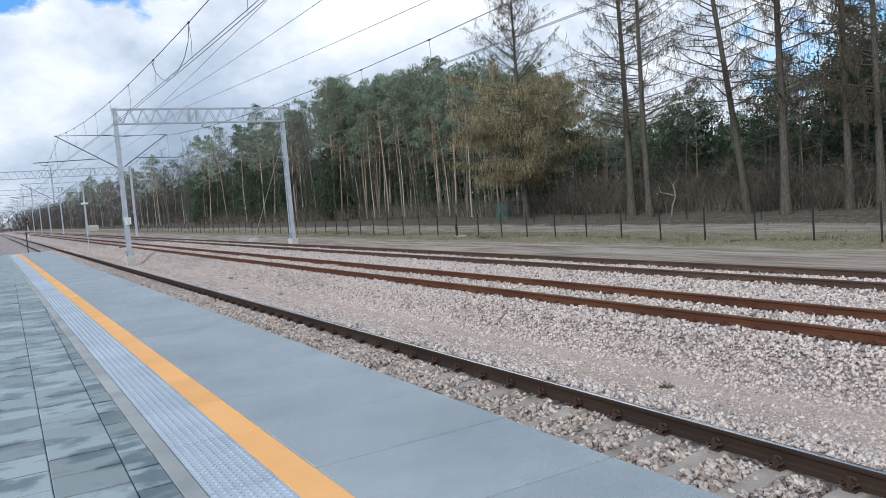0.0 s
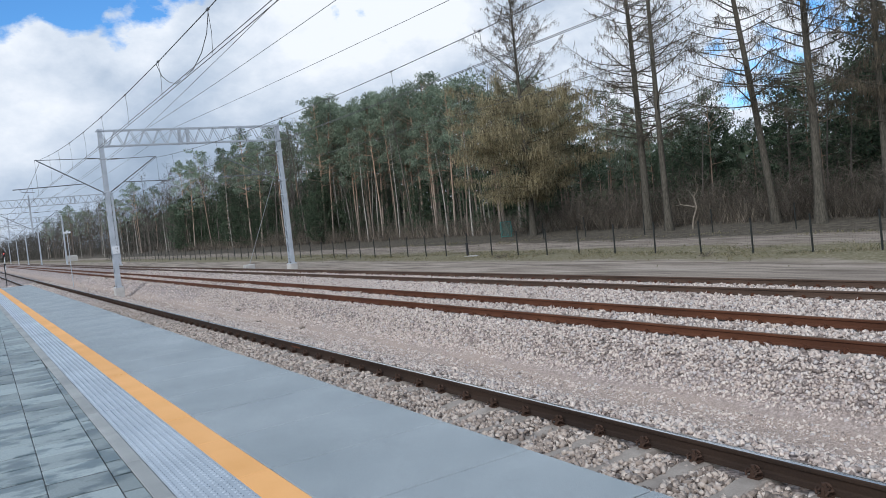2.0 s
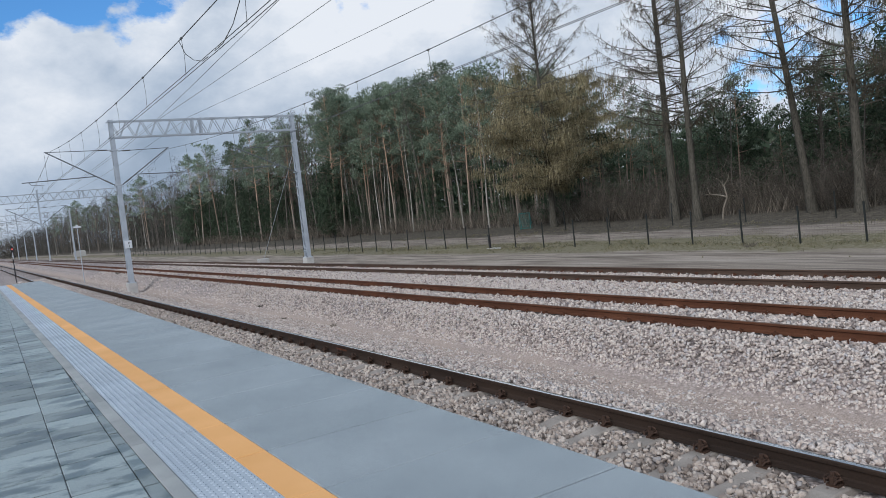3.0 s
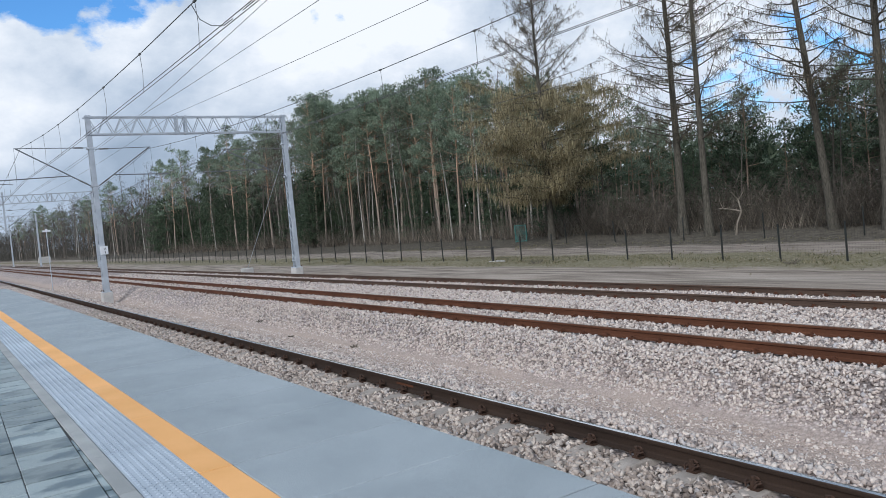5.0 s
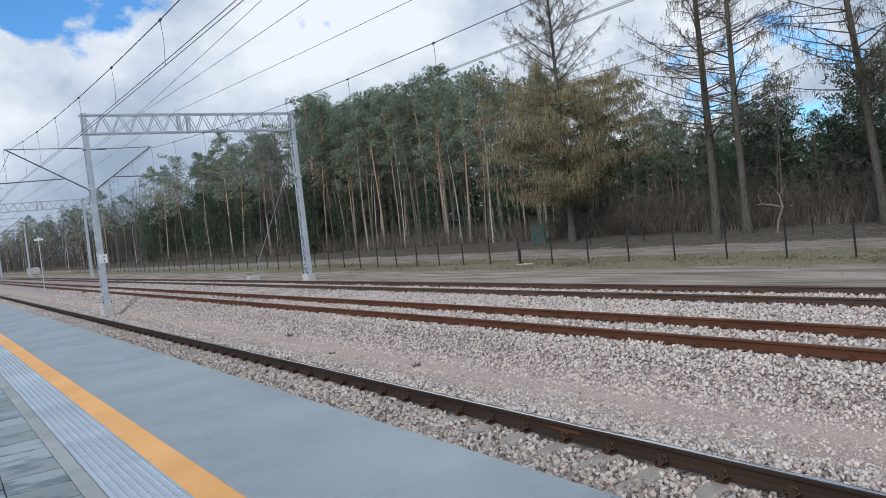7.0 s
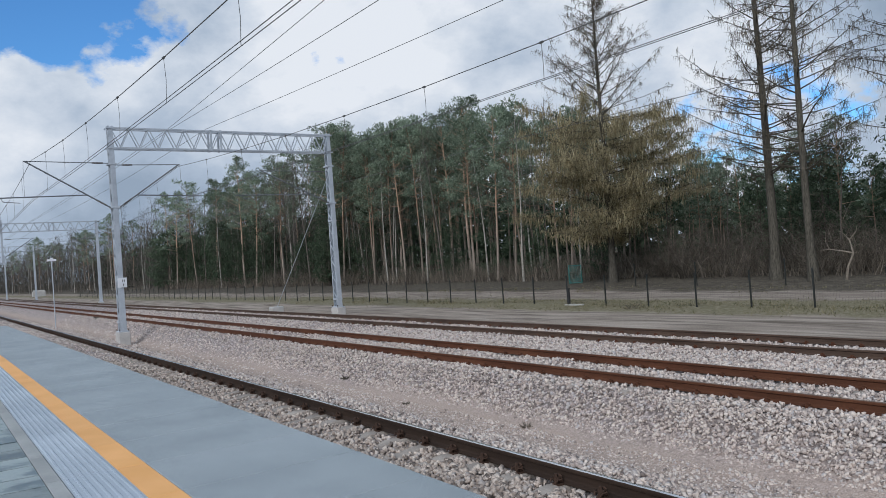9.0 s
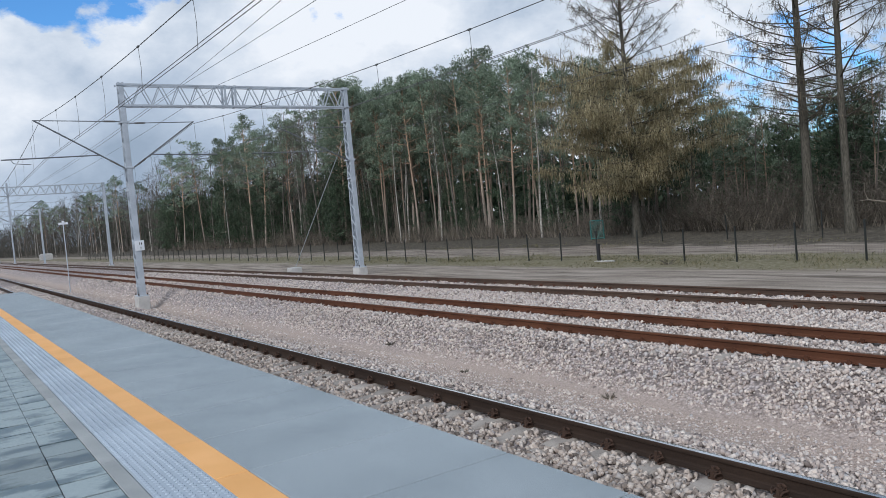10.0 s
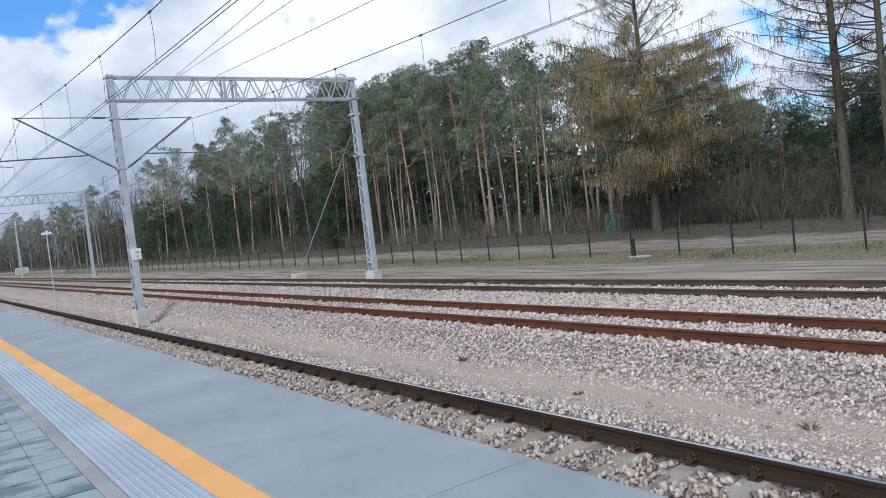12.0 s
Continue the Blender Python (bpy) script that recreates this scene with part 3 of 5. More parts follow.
def portal(y, left=MAST_L, right=MAST_R, near=True, label="galvanised steel portal over the tracks carrying the overhead line"):
    top = thing("catenary_portal", 0, y, 0, 0, label, "catenary portal", "catenary portals")
    zl, zr = -0.87, -0.79
    masts = []
    for x, z in ((left, zl), (right, zr)):
        s = Soup()
        laced_mast(s, x, z, GIRD_TOP, 0.23, 0.17, 0.54, 0.40, 22)
        m = part("mast", s.mesh("mast", GALVANISED), GALVANISED, top)
        masts.append(m)
        part("foundation", box_bm(x, 0, z - 0.45, 0.52, 0.76, 0.84, 0.03), FOUNDATION, m, "pale concrete footing")
        part("base_plate", box_bm(x, 0, z, 0.46, 0.68, 0.05, 0.008), GALVANISED, m)
        for sx in (-1, 1):
            for sy in (-1, 1):
                s = Soup()
                s.tube([(x + sx * 0.19, sy * 0.30, z - 0.05), (x + sx * 0.19, sy * 0.30, z + 0.11)], 0.025, 6)
                part("anchor_bolt", s.mesh("anchor_bolt", CLIP_STEEL), CLIP_STEEL, m)
    ml, mr = masts
    inner = MAST_L
    # box girder
    s = Soup()
    n = 26 if near else 66
    for yy in (-0.22, 0.22):
        for z in (GIRD_TOP - 0.06, GIRD_BOT + 0.06):
            s.bar((left - 0.2, yy, z), (right + 0.2, yy, z), 0.075)
        for k in range(n):
            xa, xb = left + (right - left) * k / n, left + (right - left) * (k + 1) / n
            za, zb = (GIRD_BOT + 0.06, GIRD_TOP - 0.06) if k % 2 else (GIRD_TOP - 0.06, GIRD_BOT + 0.06)
            s.bar((xa, yy, za), (xb, yy, zb), 0.04)
        for xm in (12.55, 13.05):
            s.box(xm - 0.05, xm + 0.05, yy - 0.03, yy + 0.03, GIRD_BOT, GIRD_TOP)
    for k in range(0, n + 1, 2):
        xa = left + (right - left) * k / n
        for z in (GIRD_TOP - 0.06, GIRD_BOT + 0.06):
            s.bar((xa, -0.22, z), (xa, 0.22, z), 0.05)
    part("girder", s.mesh("girder", GALVANISED), GALVANISED, top)
    if not near:
        # hanging post that carries the inner cantilevers
        s = Soup()
        s.box(inner - 0.09, inner + 0.09, -0.09, 0.09, 4.3, GIRD_TOP + 0.4)
        part("hanging_post", s.mesh("hanging_post", GALVANISED), GALVANISED, top)
    # cantilevers: tie, strut and registration arm
    for x0, xt, zt, xr0, xr1 in ((inner, 4.15, 7.05, 2.85, 6.5), (inner, 10.93, 6.97, 9.1, 11.9), (right, 15.0, 6.70, 13.6, 17.6)):
        d = 1 if xt > x0 else -1
        s = Soup()
        s.tube([(x0 + d * 0.2, -0.18, zt - 0.05), (xt, -0.18, zt)], 0.020, 6)
        s.tube([(x0 + d * 0.2, -0.18, 4.93), (xt - d * 0.05, -0.18, zt)], 0.034, 6)
        p = Vector((x0 + d * 0.2, -0.18, 4.93)).lerp(Vector((xt, -0.18, zt)), 0.28)
        s.tube([p, (xr0 if d < 0 else xr1, -0.18, 5.42)], 0.028, 6)
        s.tube([(xr0 + 0.35 if d < 0 else xr1 - 0.35, -0.18, 5.42), (xr0 + 0.45 if d < 0 else xr1 - 0.45, -0.18, 5.26), (xr0 + 1.1 if d < 0 else xr1 - 1.1, -0.18, 5.20)], 0.017, 5)
        s.tube([(xt, -0.18, zt), (xt + d * 0.02, -0.18, 5.42)], 0.008, 4)
        arm = part("cantilever", s.mesh("cantilever", ARM_STEEL), ARM_STEEL, top, "dull grey tubular bracket")
        for za, zb in ((zt - 0.05, zt), (4.93, zt)):
            s = Soup()
            a = Vector((x0 + d * 0.2, -0.18, za))
            v = (Vector((xt, -0.18, zb)) - a).normalized()
            s.tube([a + v * (0.22 + k * 0.035) for k in range(14)], [0.03 if k % 2 else 0.052 for k in range(14)], 8)
            part("insulator", s.mesh("insulator", INSULATOR), INSULATOR, arm, "ribbed dark insulator")
    # clamp bands on the masts
    for x in ((left, right) if near else (right,)):
        for z in (4.93, 6.97):
            part("clamp", box_bm(x, 0, z, 0.40, 0.62 - 0.02 * z, 0.09, 0.01), GALVANISED, ml if x == left else mr)
    if near:
        pl = part("number_plate", box_bm(left + 0.06, -0.335, 1.40, 0.40, 0.03, 0.46, 0.01), WHITE_PAINT, ml, "white plate with dark figures")
        for dx, zz, w in ((-0.04, 1.49, 0.028), (0.04, 1.49, 0.028), (0.0, 1.29, 0.03)):
            part("mark", box_bm(left + 0.10 + dx, -0.353, zz, w, 0.008, 0.11), BLACK, pl)
        # guy wire and its anchor block
        s = Soup()
        s.tube([(right - 0.1, 0.2, 6.2), (18.35, 7.1, -0.9)], 0.018, 5)
        part("guy_wire", s.mesh("guy_wire", GALVANISED), GALVANISED, top)
    return top


portal(53.45)
for yy, xr in ((112.0, 17.55), (166.0, 16.85), (207.0, 15.7), (248.0, 15.6), (300.0, 16.0), (350.0, 16.0)):
    portal(yy, left=-13.0, right=xr, near=False, label="wide galvanised steel portal over the tracks farther along the line")
portal(-8.5, left=-13.0, near=False, label="galvanised steel portal over the tracks behind the platform start")
anchor = tagged(part("anchor_block", box_bm(18.35, 60.6, -1.06, 0.75, 0.6, 0.5, 0.04), FOUNDATION, None), "pale concrete anchor block in sandy ground", "anchor block")

# ---------------------------------------------------------------- overhead wires
SPANS = [-8.5, 53.45, 112.0, 166.0, 207.0, 248.0, 300.0, 350.0]


def sag_spans(name, x, z_at, sag, radius, parent, x_start=None):
    """One wire from portal to portal, each span a piece of its own."""
    for a, b in zip(SPANS, SPANS[1:]):
        s = Soup()
        xa = x if x_start is None or a > SPANS[0] else x_start
        s.tube([(xa + (x - xa) * k / 14, a + (b - a) * k / 14, z_at - sag * 4 * k / 14 * (1 - k / 14)) for k in range(15)], radius, 5, False)
        part(name, s.mesh(name, CABLE), CABLE, parent)


def catenary(x, z_mess, z_cont, label, pair=True, sag=1.2, loops=()):
    top = thing("overhead_line", 0, 0, 0, 0, label, "overhead line", "overhead lines")
    sag_spans("messenger_wire", x, z_mess, sag, 0.011, top)
    for off in ((-0.05, 0.05) if pair else (0.0,)):
        sag_spans("contact_wire", x + off, z_cont, 0.28, 0.008, top)
    for a, b in zip(SPANS[:4], SPANS[1:5]):
        for k in range(1, 14):
            f = k / 14
            y = a + (b - a) * f
            zt = z_mess - sag * 4 * f * (1 - f)
            zb = z_cont - 0.28 * 4 * f * (1 - f)
            s = Soup()
            s.tube([(x, y, zt + 0.02), (x + 0.03, y + 0.02, (zt + zb) / 2), (x, y, zb - 0.03)], 0.006, 4)
            part("dropper", s.mesh("dropper", CABLE), CABLE, top)
            s = Soup()
            s.tube([(x, y - 0.05, zt), (x, y + 0.05, zt)], 0.028, 6)
            part("clamp", s.mesh("clamp", CABLE), CABLE, top)
    for y, way in loops:
        f = (y - SPANS[0]) / (SPANS[1] - SPANS[0])
        zt, zb = z_mess - sag * 4 * f * (1 - f), z_cont - 0.28 * 4 * f * (1 - f)
        s = Soup()
        s.tube([(x, y, zt), (x + 0.02, y + way * 0.35, zt - 0.45 * (zt - zb)), (x + 0.03, y + way * 0.9, zb + 0.2), (x + 0.02, y + way * 1.6, zb + 0.02), (x, y + way * 2.1, zb)], 0.009, 4)
        part("jumper", s.mesh("jumper", CABLE), CABLE, top)


catenary(4.5, 7.12, 5.38, "twin contact wires hung from a messenger wire by droppers", loops=((18.0, 1), (22.7, -1)))
catenary(10.9, 6.9, 5.28, "contact wires and messenger wire over the rusty track", sag=1.15)
for xa, xb, z, sg, words in ((10.6, 7.2, 8.80, 0.15, "bare feeder cable strung along the portals"), (10.75, 10.75, 8.8, 0.25, "feeder cable resting on the portal girders"),
                             (12.4, 16.9, 8.8, 0.25, "feeder cable above the outer track"), (19.25, 19.25, 5.95, 0.15, "earth cable along the outer masts")):
    cable = thing("feeder_cable", 0, 0, 0, 0, words, "cable", "feeder cables")
    sag_spans("span", xa, z, sg, 0.010, cable, xb)

# ---------------------------------------------------------------- fence
FX = 27.4


def fence_panel_mesh():
    """Welded mesh between two posts: fine wires."""
    s = Soup()
    for k in range(1, 25):
        s.bar((0, k * 0.105, 0.05), (0, k * 0.105, 1.38), 0.0022)
    for k in range(8):
        s.bar((0, 0.02, 0.06 + k * 0.186), (0, 2.60, 0.06 + k * 0.186), 0.0035)
    return s.mesh("mesh_panel", FENCE)


def fence_post_mesh():
    bm = join_bm(box_bm(0, 0, 0.72, 0.06, 0.06, 1.54, 0.006), box_bm(0, 0, 1.50, 0.066, 0.066, 0.02, 0.004))
    me = bpy.data.meshes.new("post")
    bm.to_mesh(me)
    bm.free()
    me.materials.append(FENCE)
    return me


fence = thing("mesh_fence", 0, 0, 0, 0, "dark welded-mesh fence along the track side", "fence")
PANEL, POST = fence_panel_mesh(), fence_post_mesh()
y = 20.5 - 2.62 * 7
while y < 190:
    z = ground_height(FX, y)
    part("post", POST, FENCE, fence, m=pose(FX, y, z - 0.03, random.uniform(-1, 1), random.uniform(-1, 1)))
    part("mesh_panel", PANEL, FENCE, fence, m=pose(FX, y, z))
    y += 2.62

# old posts beyond the dirt road
OLD_POST = join_bm(box_bm(0, 0, 0.62, 0.055, 0.055, 1.5, 0.006), box_bm(0, 0, 1.385, 0.07, 0.07, 0.03, 0.005))
old_me = bpy.data.meshes.new("fence_post")
OLD_POST.to_mesh(old_me)
OLD_POST.free()
old_me.materials.append(FENCE)
for py in (27.5, 32.8, 38.1, 43.6, 48.2):
    old = tagged(new("fence_post", old_me), "lone dark fence post beyond the dirt road", "post", "posts beyond the road")
    old.matrix_basis = pose(37.2, py, ground_height(37.2, py), random.uniform(-2, 2), random.uniform(-2, 2))

# ---------------------------------------------------------------- trees


def rnd_dir(r, flat=1.0):
    while True:
        v = Vector((r.uniform(-1, 1), r.uniform(-1, 1), r.uniform(-1, 1) * flat))
        if 0.1 < v.length < 1:
            return v.normalized()


def trunk_points(r, h, lean=0.02, wander=0.10, steps=9):
    pts, p = [], Vector((0, 0, -0.3))
    d = Vector((r.uniform(-lean, lean), r.uniform(-lean, lean), 1))
    for k in range(steps + 1):
        pts.append(p.copy())
        d += Vector((r.uniform(-1, 1), r.uniform(-1, 1), 0)) * wander * 0.25
        d.z = 1
        p = p + d.normalized() * ((h + 0.3) / steps)
    return pts


def along(pts, f):
    f = min(max(f, 0), 0.9999) * (len(pts) - 1)
    i = int(f)
    return pts[i].lerp(pts[i + 1], f - i)


def taper(r0, r1, n, flare=1.35):
    out = [r0 + (r1 - r0) * (k / (n - 1)) ** 0.9 for k in range(n)]
    out[0] *= flare
    return out


def limb(s, r, start, direction, length, radius, droop, steps=4, sides=4, bend=0.15):
    pts, p, d = [], start.copy(), direction.normalized()
    for k in range(steps + 1):
        pts.append(p.copy())
        d = (d + Vector((r.uniform(-bend, bend), r.uniform(-bend, bend), droop + r.uniform(-bend, bend) * 0.5))).normalized()
        p = p + d * (length / steps)
    s.tube(pts, [radius * (1 - 0.85 * k / steps) for k in range(steps + 1)], sides, False)
    return pts


def tuft(s, r, c, rad, count, length, width, lift=0.35):
    for _ in range(count):
        d = rnd_dir(r)
        p = c + Vector((d.x * rad, d.y * rad, d.z * rad * 0.55)) * r.uniform(0.25, 1.0) ** 0.6
        g = (d * 0.35 + Vector((0, 0, lift)) + rnd_dir(r)).normalized()
        s.blade(p, g, (d + Vector((0, 0, 0.6)) + rnd_dir(r) * 0.5).normalized(), length * r.uniform(0.6, 1.3), width * r.uniform(0.6, 1.3))


def pad(s, r, c, rad, count, length, width):
    """A dense cushion of needles: rounded on top, flat below."""
    for _ in range(count):
        d = rnd_dir(r)
        p = c + Vector((d.x * rad, d.y * rad, (d.z if d.z > 0 else d.z * 0.35) * rad * 0.62)) * r.uniform(0.55, 1.0)
        g = (d * 0.8 + Vector((0, 0, 0.45)) + rnd_dir(r) * 0.55).normalized()
        s.blade(p, g, (d + rnd_dir(r) * 0.6).normalized(), length * r.uniform(0.6, 1.25), width * r.uniform(0.7, 1.3))


def tree_thing(name, label, category, group, meshes):
    top = thing(name, 0, 0, -200, 0, label, category, group)
    for pname, me, mat in meshes:
        part(pname, me, mat, top)
    return top


def pine(seed, h, crown_from=0.45, spread=2.4, lean=0.03, girth=0.16, back=False, label="tall pine with bare trunk and grey-green crown", group="forest pines"):
    r = random.Random(seed)
    pts = trunk_points(r, h, lean, 0.12)
    s, leaves = Soup(), Soup()
    s.tube(pts, taper(girth, 0.03, len(pts), 1.2), 5 if back else 7, False)
    n = 24 if back else 36
    for k in range(n):
        f = crown_from + (0.98 - crown_from) * ((k + r.random()) / n) ** 0.85
        g = (f - crown_from) / (1 - crown_from)
        reach = spread * (0.30 + 0.95 * math.sin(math.pi * (0.16 + 0.76 * g))) * r.uniform(0.45, 1.2)
        a = r.uniform(0, 2 * math.pi)
        d = Vector((math.cos(a), math.sin(a), 0.05 + 0.7 * g))
        lp = limb(s, r, along(pts, f), d, reach, 0.035 + 0.025 * (1 - g), 0.07, 4, 3)
        pads = [lp[4], lp[4] + Vector((r.uniform(-0.6, 0.6), r.uniform(-0.6, 0.6), r.uniform(-0.1, 0.35)))]
        if r.random() < 0.6:
            pads.append(lp[3] + rnd_dir(r) * 0.25)
        for q in pads:
            pad(leaves, r, q, r.uniform(0.40, 0.72), r.randint(22, 28) if back else r.randint(54, 70), 0.40 if back else 0.25, 0.075 if back else 0.042)
    # pointed young shoots at the top
    for k in range(22):
        a = r.uniform(0, 2 * math.pi)
        far = r.uniform(0, 1.6)
        o = along(pts, 1.0 - far * 0.07) + Vector((math.cos(a), math.sin(a), 0)) * far
        for j in range(12):
            leaves.blade(o + Vector((0, 0, 0.08 * j)), (rnd_dir(r) * 0.8 + Vector((0, 0, 0.8))).normalized(), rnd_dir(r), 0.30, 0.035)
    # dead stubs below the crown
    for k in range(0 if back else 14):
        f = r.uniform(0.15, crown_from)
        a = r.uniform(0, 2 * math.pi)
        limb(s, r, along(pts, f), Vector((math.cos(a), math.sin(a), 0.1)), r.uniform(0.4, 1.6), 0.014, -0.05, 3, 3, 0.25)
    return tree_thing("pine_tree", label, "tree", group, [("trunk", s.mesh("trunk", PINE_BARK, True), PINE_BARK), ("crown", leaves.mesh("crown", PINE_LEAF), PINE_LEAF)])


def spruce(seed, h, spread=2.4, label="dense dark evergreen with low branches"):
    r = random.Random(seed)
    pts = trunk_points(r, h, 0.02, 0.04)
    s, leaves = Soup(), Soup()
    s.tube(pts, taper(0.15, 0.03, len(pts)), 6, False)
    n = 54
    for k in range(n):
        f = 0.08 + 0.90 * (k + r.random()) / n
        reach = spread * (0.45 + 0.75 * math.sin(math.pi * (0.15 + 0.8 * f))) * r.uniform(0.5, 1.1)
        a = r.uniform(0, 2 * math.pi)
        lp = limb(s, r, along(pts, f), Vector((math.cos(a), math.sin(a), 0.1 + 0.5 * f)), reach, 0.03, 0.03, 4, 3)
        for q in lp[2:]:
            tuft(leaves, r, q, 0.5, r.randint(15, 22), 0.34, 0.055, 0.2)
    return tree_thing("evergreen_tree", label, "tree", "dark evergreens", [("trunk", s.mesh("trunk", LARCH_BARK, True), LARCH_BARK), ("crown", leaves.mesh("crown", SPRUCE_LEAF), SPRUCE_LEAF)])


def larch(seed, h, first=0.2, dense=1.0, reach0=5.0, drape=1.0, radius=0.27, lean_dir=(0, 0), n=60, bare_above=0.0, label="tall bare larch with long level branches", leaf_mat=None, widest=0.0, wild=0.16, rise=0.05):
    r = random.Random(seed)
    leaf_mat = leaf_mat or BARE_LARCH
    pts = trunk_points(r, h, 0.008, 0.04, 12)
    for k, p in enumerate(pts):
        f = k / (len(pts) - 1)
        p.x += lean_dir[0] * f * h
        p.y += lean_dir[1] * f * h
    s, tw, fine = Soup(), Soup(), Soup()
    s.tube(pts, taper(radius, 0.03, len(pts), 1.45), 10, False)
    for k in range(n):
        f = first + (0.985 - first) * (k + r.random()) / n
        g = (f - first) / (1 - first)
        bare = g > bare_above
        shape = 1.0 - 0.85 * g if not widest else (0.66 + 0.34 * math.sin(math.pi * (0.15 + 0.75 * g / widest)) if g < widest else 0.78 * (1.02 - g) / (1.02 - widest))
        reach = reach0 * shape * (r.uniform(0.6, 1.12) if bare else r.uniform(0.42, 1.06)) * min(1.0, 0.6 + g * 4)
        a = r.uniform(0, 2 * math.pi)
        start = Vector((math.cos(a), math.sin(a), 0.05 + 0.25 * g + (rise if bare else 0.0) + r.uniform(-wild, wild) * (1.0 if bare else 0.45)))
        lp = limb(s, r, along(pts, f), start, reach, 0.04 * (1.1 - g) + 0.013, (0.055 if bare else 0.004), 7, 4, 0.15 if bare else 0.16)
        shoots = int((19 * min(dense, 1.2) if bare else 24 * dense) * (0.35 + 0.65 * reach / reach0))
        for j in range(shoots):
            t = r.uniform(0.02, 1.0) ** 0.6 if not bare else r.uniform(0.25, 1.0)
            p = along(lp, t)
            out = along(lp, min(1.0, t + 0.1)) - along(lp, max(0.0, t - 0.1))
            side = (rnd_dir(r, 0.3) + out.normalized() * 0.6).normalized()
            q = p + side * r.uniform(0.3, 1.1 if bare else 1.5) * (1 - 0.4 * g) + Vector((0, 0, r.uniform(-0.2, 0.12)))
            s.tube([p, q], [0.012, 0.004], 3, False)
            for _ in range(9 if bare else 10):
                o = p.lerp(q, r.random())
                if bare:
                    e = o + Vector((r.uniform(-0.16, 0.16), r.uniform(-0.16, 0.16), -r.uniform(0.05, 0.55) * drape))
                    fine.strip(o, e, r.uniform(0.006, 0.011), rnd_dir(r, 0.1))
                else:
                    o = o + rnd_dir(r) * r.uniform(0.05, 0.45)
                    e = o + rnd_dir(r) * r.uniform(0.05, 0.22) + Vector((0, 0, -r.uniform(0.10, 0.55) * drape))
                    tw.strip(o, e, r.uniform(0.012, 0.026), rnd_dir(r, 0.1))
    # dead limbs under the crown
    for k in range(9):
        a = r.uniform(0, 2 * math.pi)
        limb(s, r, along(pts, r.uniform(0.08, first + 0.04)), Vector((math.cos(a), math.sin(a), -0.02)), r.uniform(0.6, 2.8), 0.025, -0.02, 4, 4, 0.15)
    return tree_thing("larch_tree", label, "tree", "larches", [("trunk", s.mesh("trunk", LARCH_BARK, True), LARCH_BARK), ("upper_crown", fine.mesh("upper_crown", BARE_LARCH), BARE_LARCH)] + ([("crown", tw.mesh("crown", leaf_mat), leaf_mat)] if tw.f else []))


def bare_tree(seed, h, bark_mat, label, name="birch_tree", spread=0.35, group="bare birches"):
    r = random.Random(seed)
    pts = trunk_points(r, h, 0.05, 0.14, 9)
    s, tw = Soup(), Soup()
    s.tube(pts, taper(0.12, 0.02, len(pts), 1.2), 7, False)
    for k in range(24):
        f = r.uniform(0.34, 0.97)
        a = r.uniform(0, 2 * math.pi)
        lp = limb(tw, r, along(pts, f), Vector((math.cos(a), math.sin(a), 0.9)), h * spread * (1.1 - f) * r.uniform(0.5, 1.1) + 0.5, 0.03 * (1.2 - f), 0.05, 4, 3)
        for j in range(5):
            p = along(lp, r.uniform(0.3, 1))
            l2 = limb(tw, r, p, rnd_dir(r) + Vector((0, 0, 0.8)), r.uniform(0.5, 1.4), 0.010, -0.05, 2, 3, 0.25)
            for _ in range(5):
                o = along(l2, r.random())
                tw.strip(o, o + (rnd_dir(r) + Vector((0, 0, 0.3))) * r.uniform(0.3, 0.7), 0.007, rnd_dir(r))
    return tree_thing(name, label, "tree", group, [("trunk", s.mesh("trunk", bark_mat, True), bark_mat), ("crown", tw.mesh("crown", TWIG), TWIG)])


def bush(seed, h, w, label="leafless brown thicket at the forest edge", mat=None):
    mat = mat or BUSH_LEAF
    r = random.Random(seed)
    s = Soup()
    for k in range(18):
        a = r.uniform(0, 2 * math.pi)
        base = Vector((math.cos(a), math.sin(a), 0)) * r.uniform(0, w * 0.5)
        lp = limb(s, r, base, Vector((math.cos(a) * 0.55, math.sin(a) * 0.55, 1)), h * r.uniform(0.5, 1.1), 0.014, -0.04, 5, 3, 0.22)
        for j in range(13):
            p = along(lp, r.uniform(0.15, 1))
            q = p + (rnd_dir(r) + Vector((0, 0, 0.5))) * r.uniform(0.2, 0.75)
            s.strip(p, q, 0.011, rnd_dir(r))
            for _ in range(3):
                o = p.lerp(q, r.random())
                s.strip(o, o + rnd_dir(r) * r.uniform(0.15, 0.4), 0.007, rnd_dir(r))
    return tagged(new("bush", s.mesh("bush", mat)), label, "bush", "edge thicket")


def plant(proto, x, y, scale=1.0, rz=None, sink=0.0):
    tilt = random.gauss(0, 1.6) if rz is None else 0.0
    m = pose(x, y, ground_height(x, y) - sink, 0, 0, random.uniform(0, 360) if rz is None else rz) @ pose(0, 0, 0, tilt) @ Matrix.Diagonal((scale, scale, scale, 1))
    if not proto.get("planted"):
        proto["planted"] = 1
        proto.matrix_basis = m
        return proto
    c = copy_thing(proto, Matrix.Identity(4))
    c.matrix_basis = m
    return c


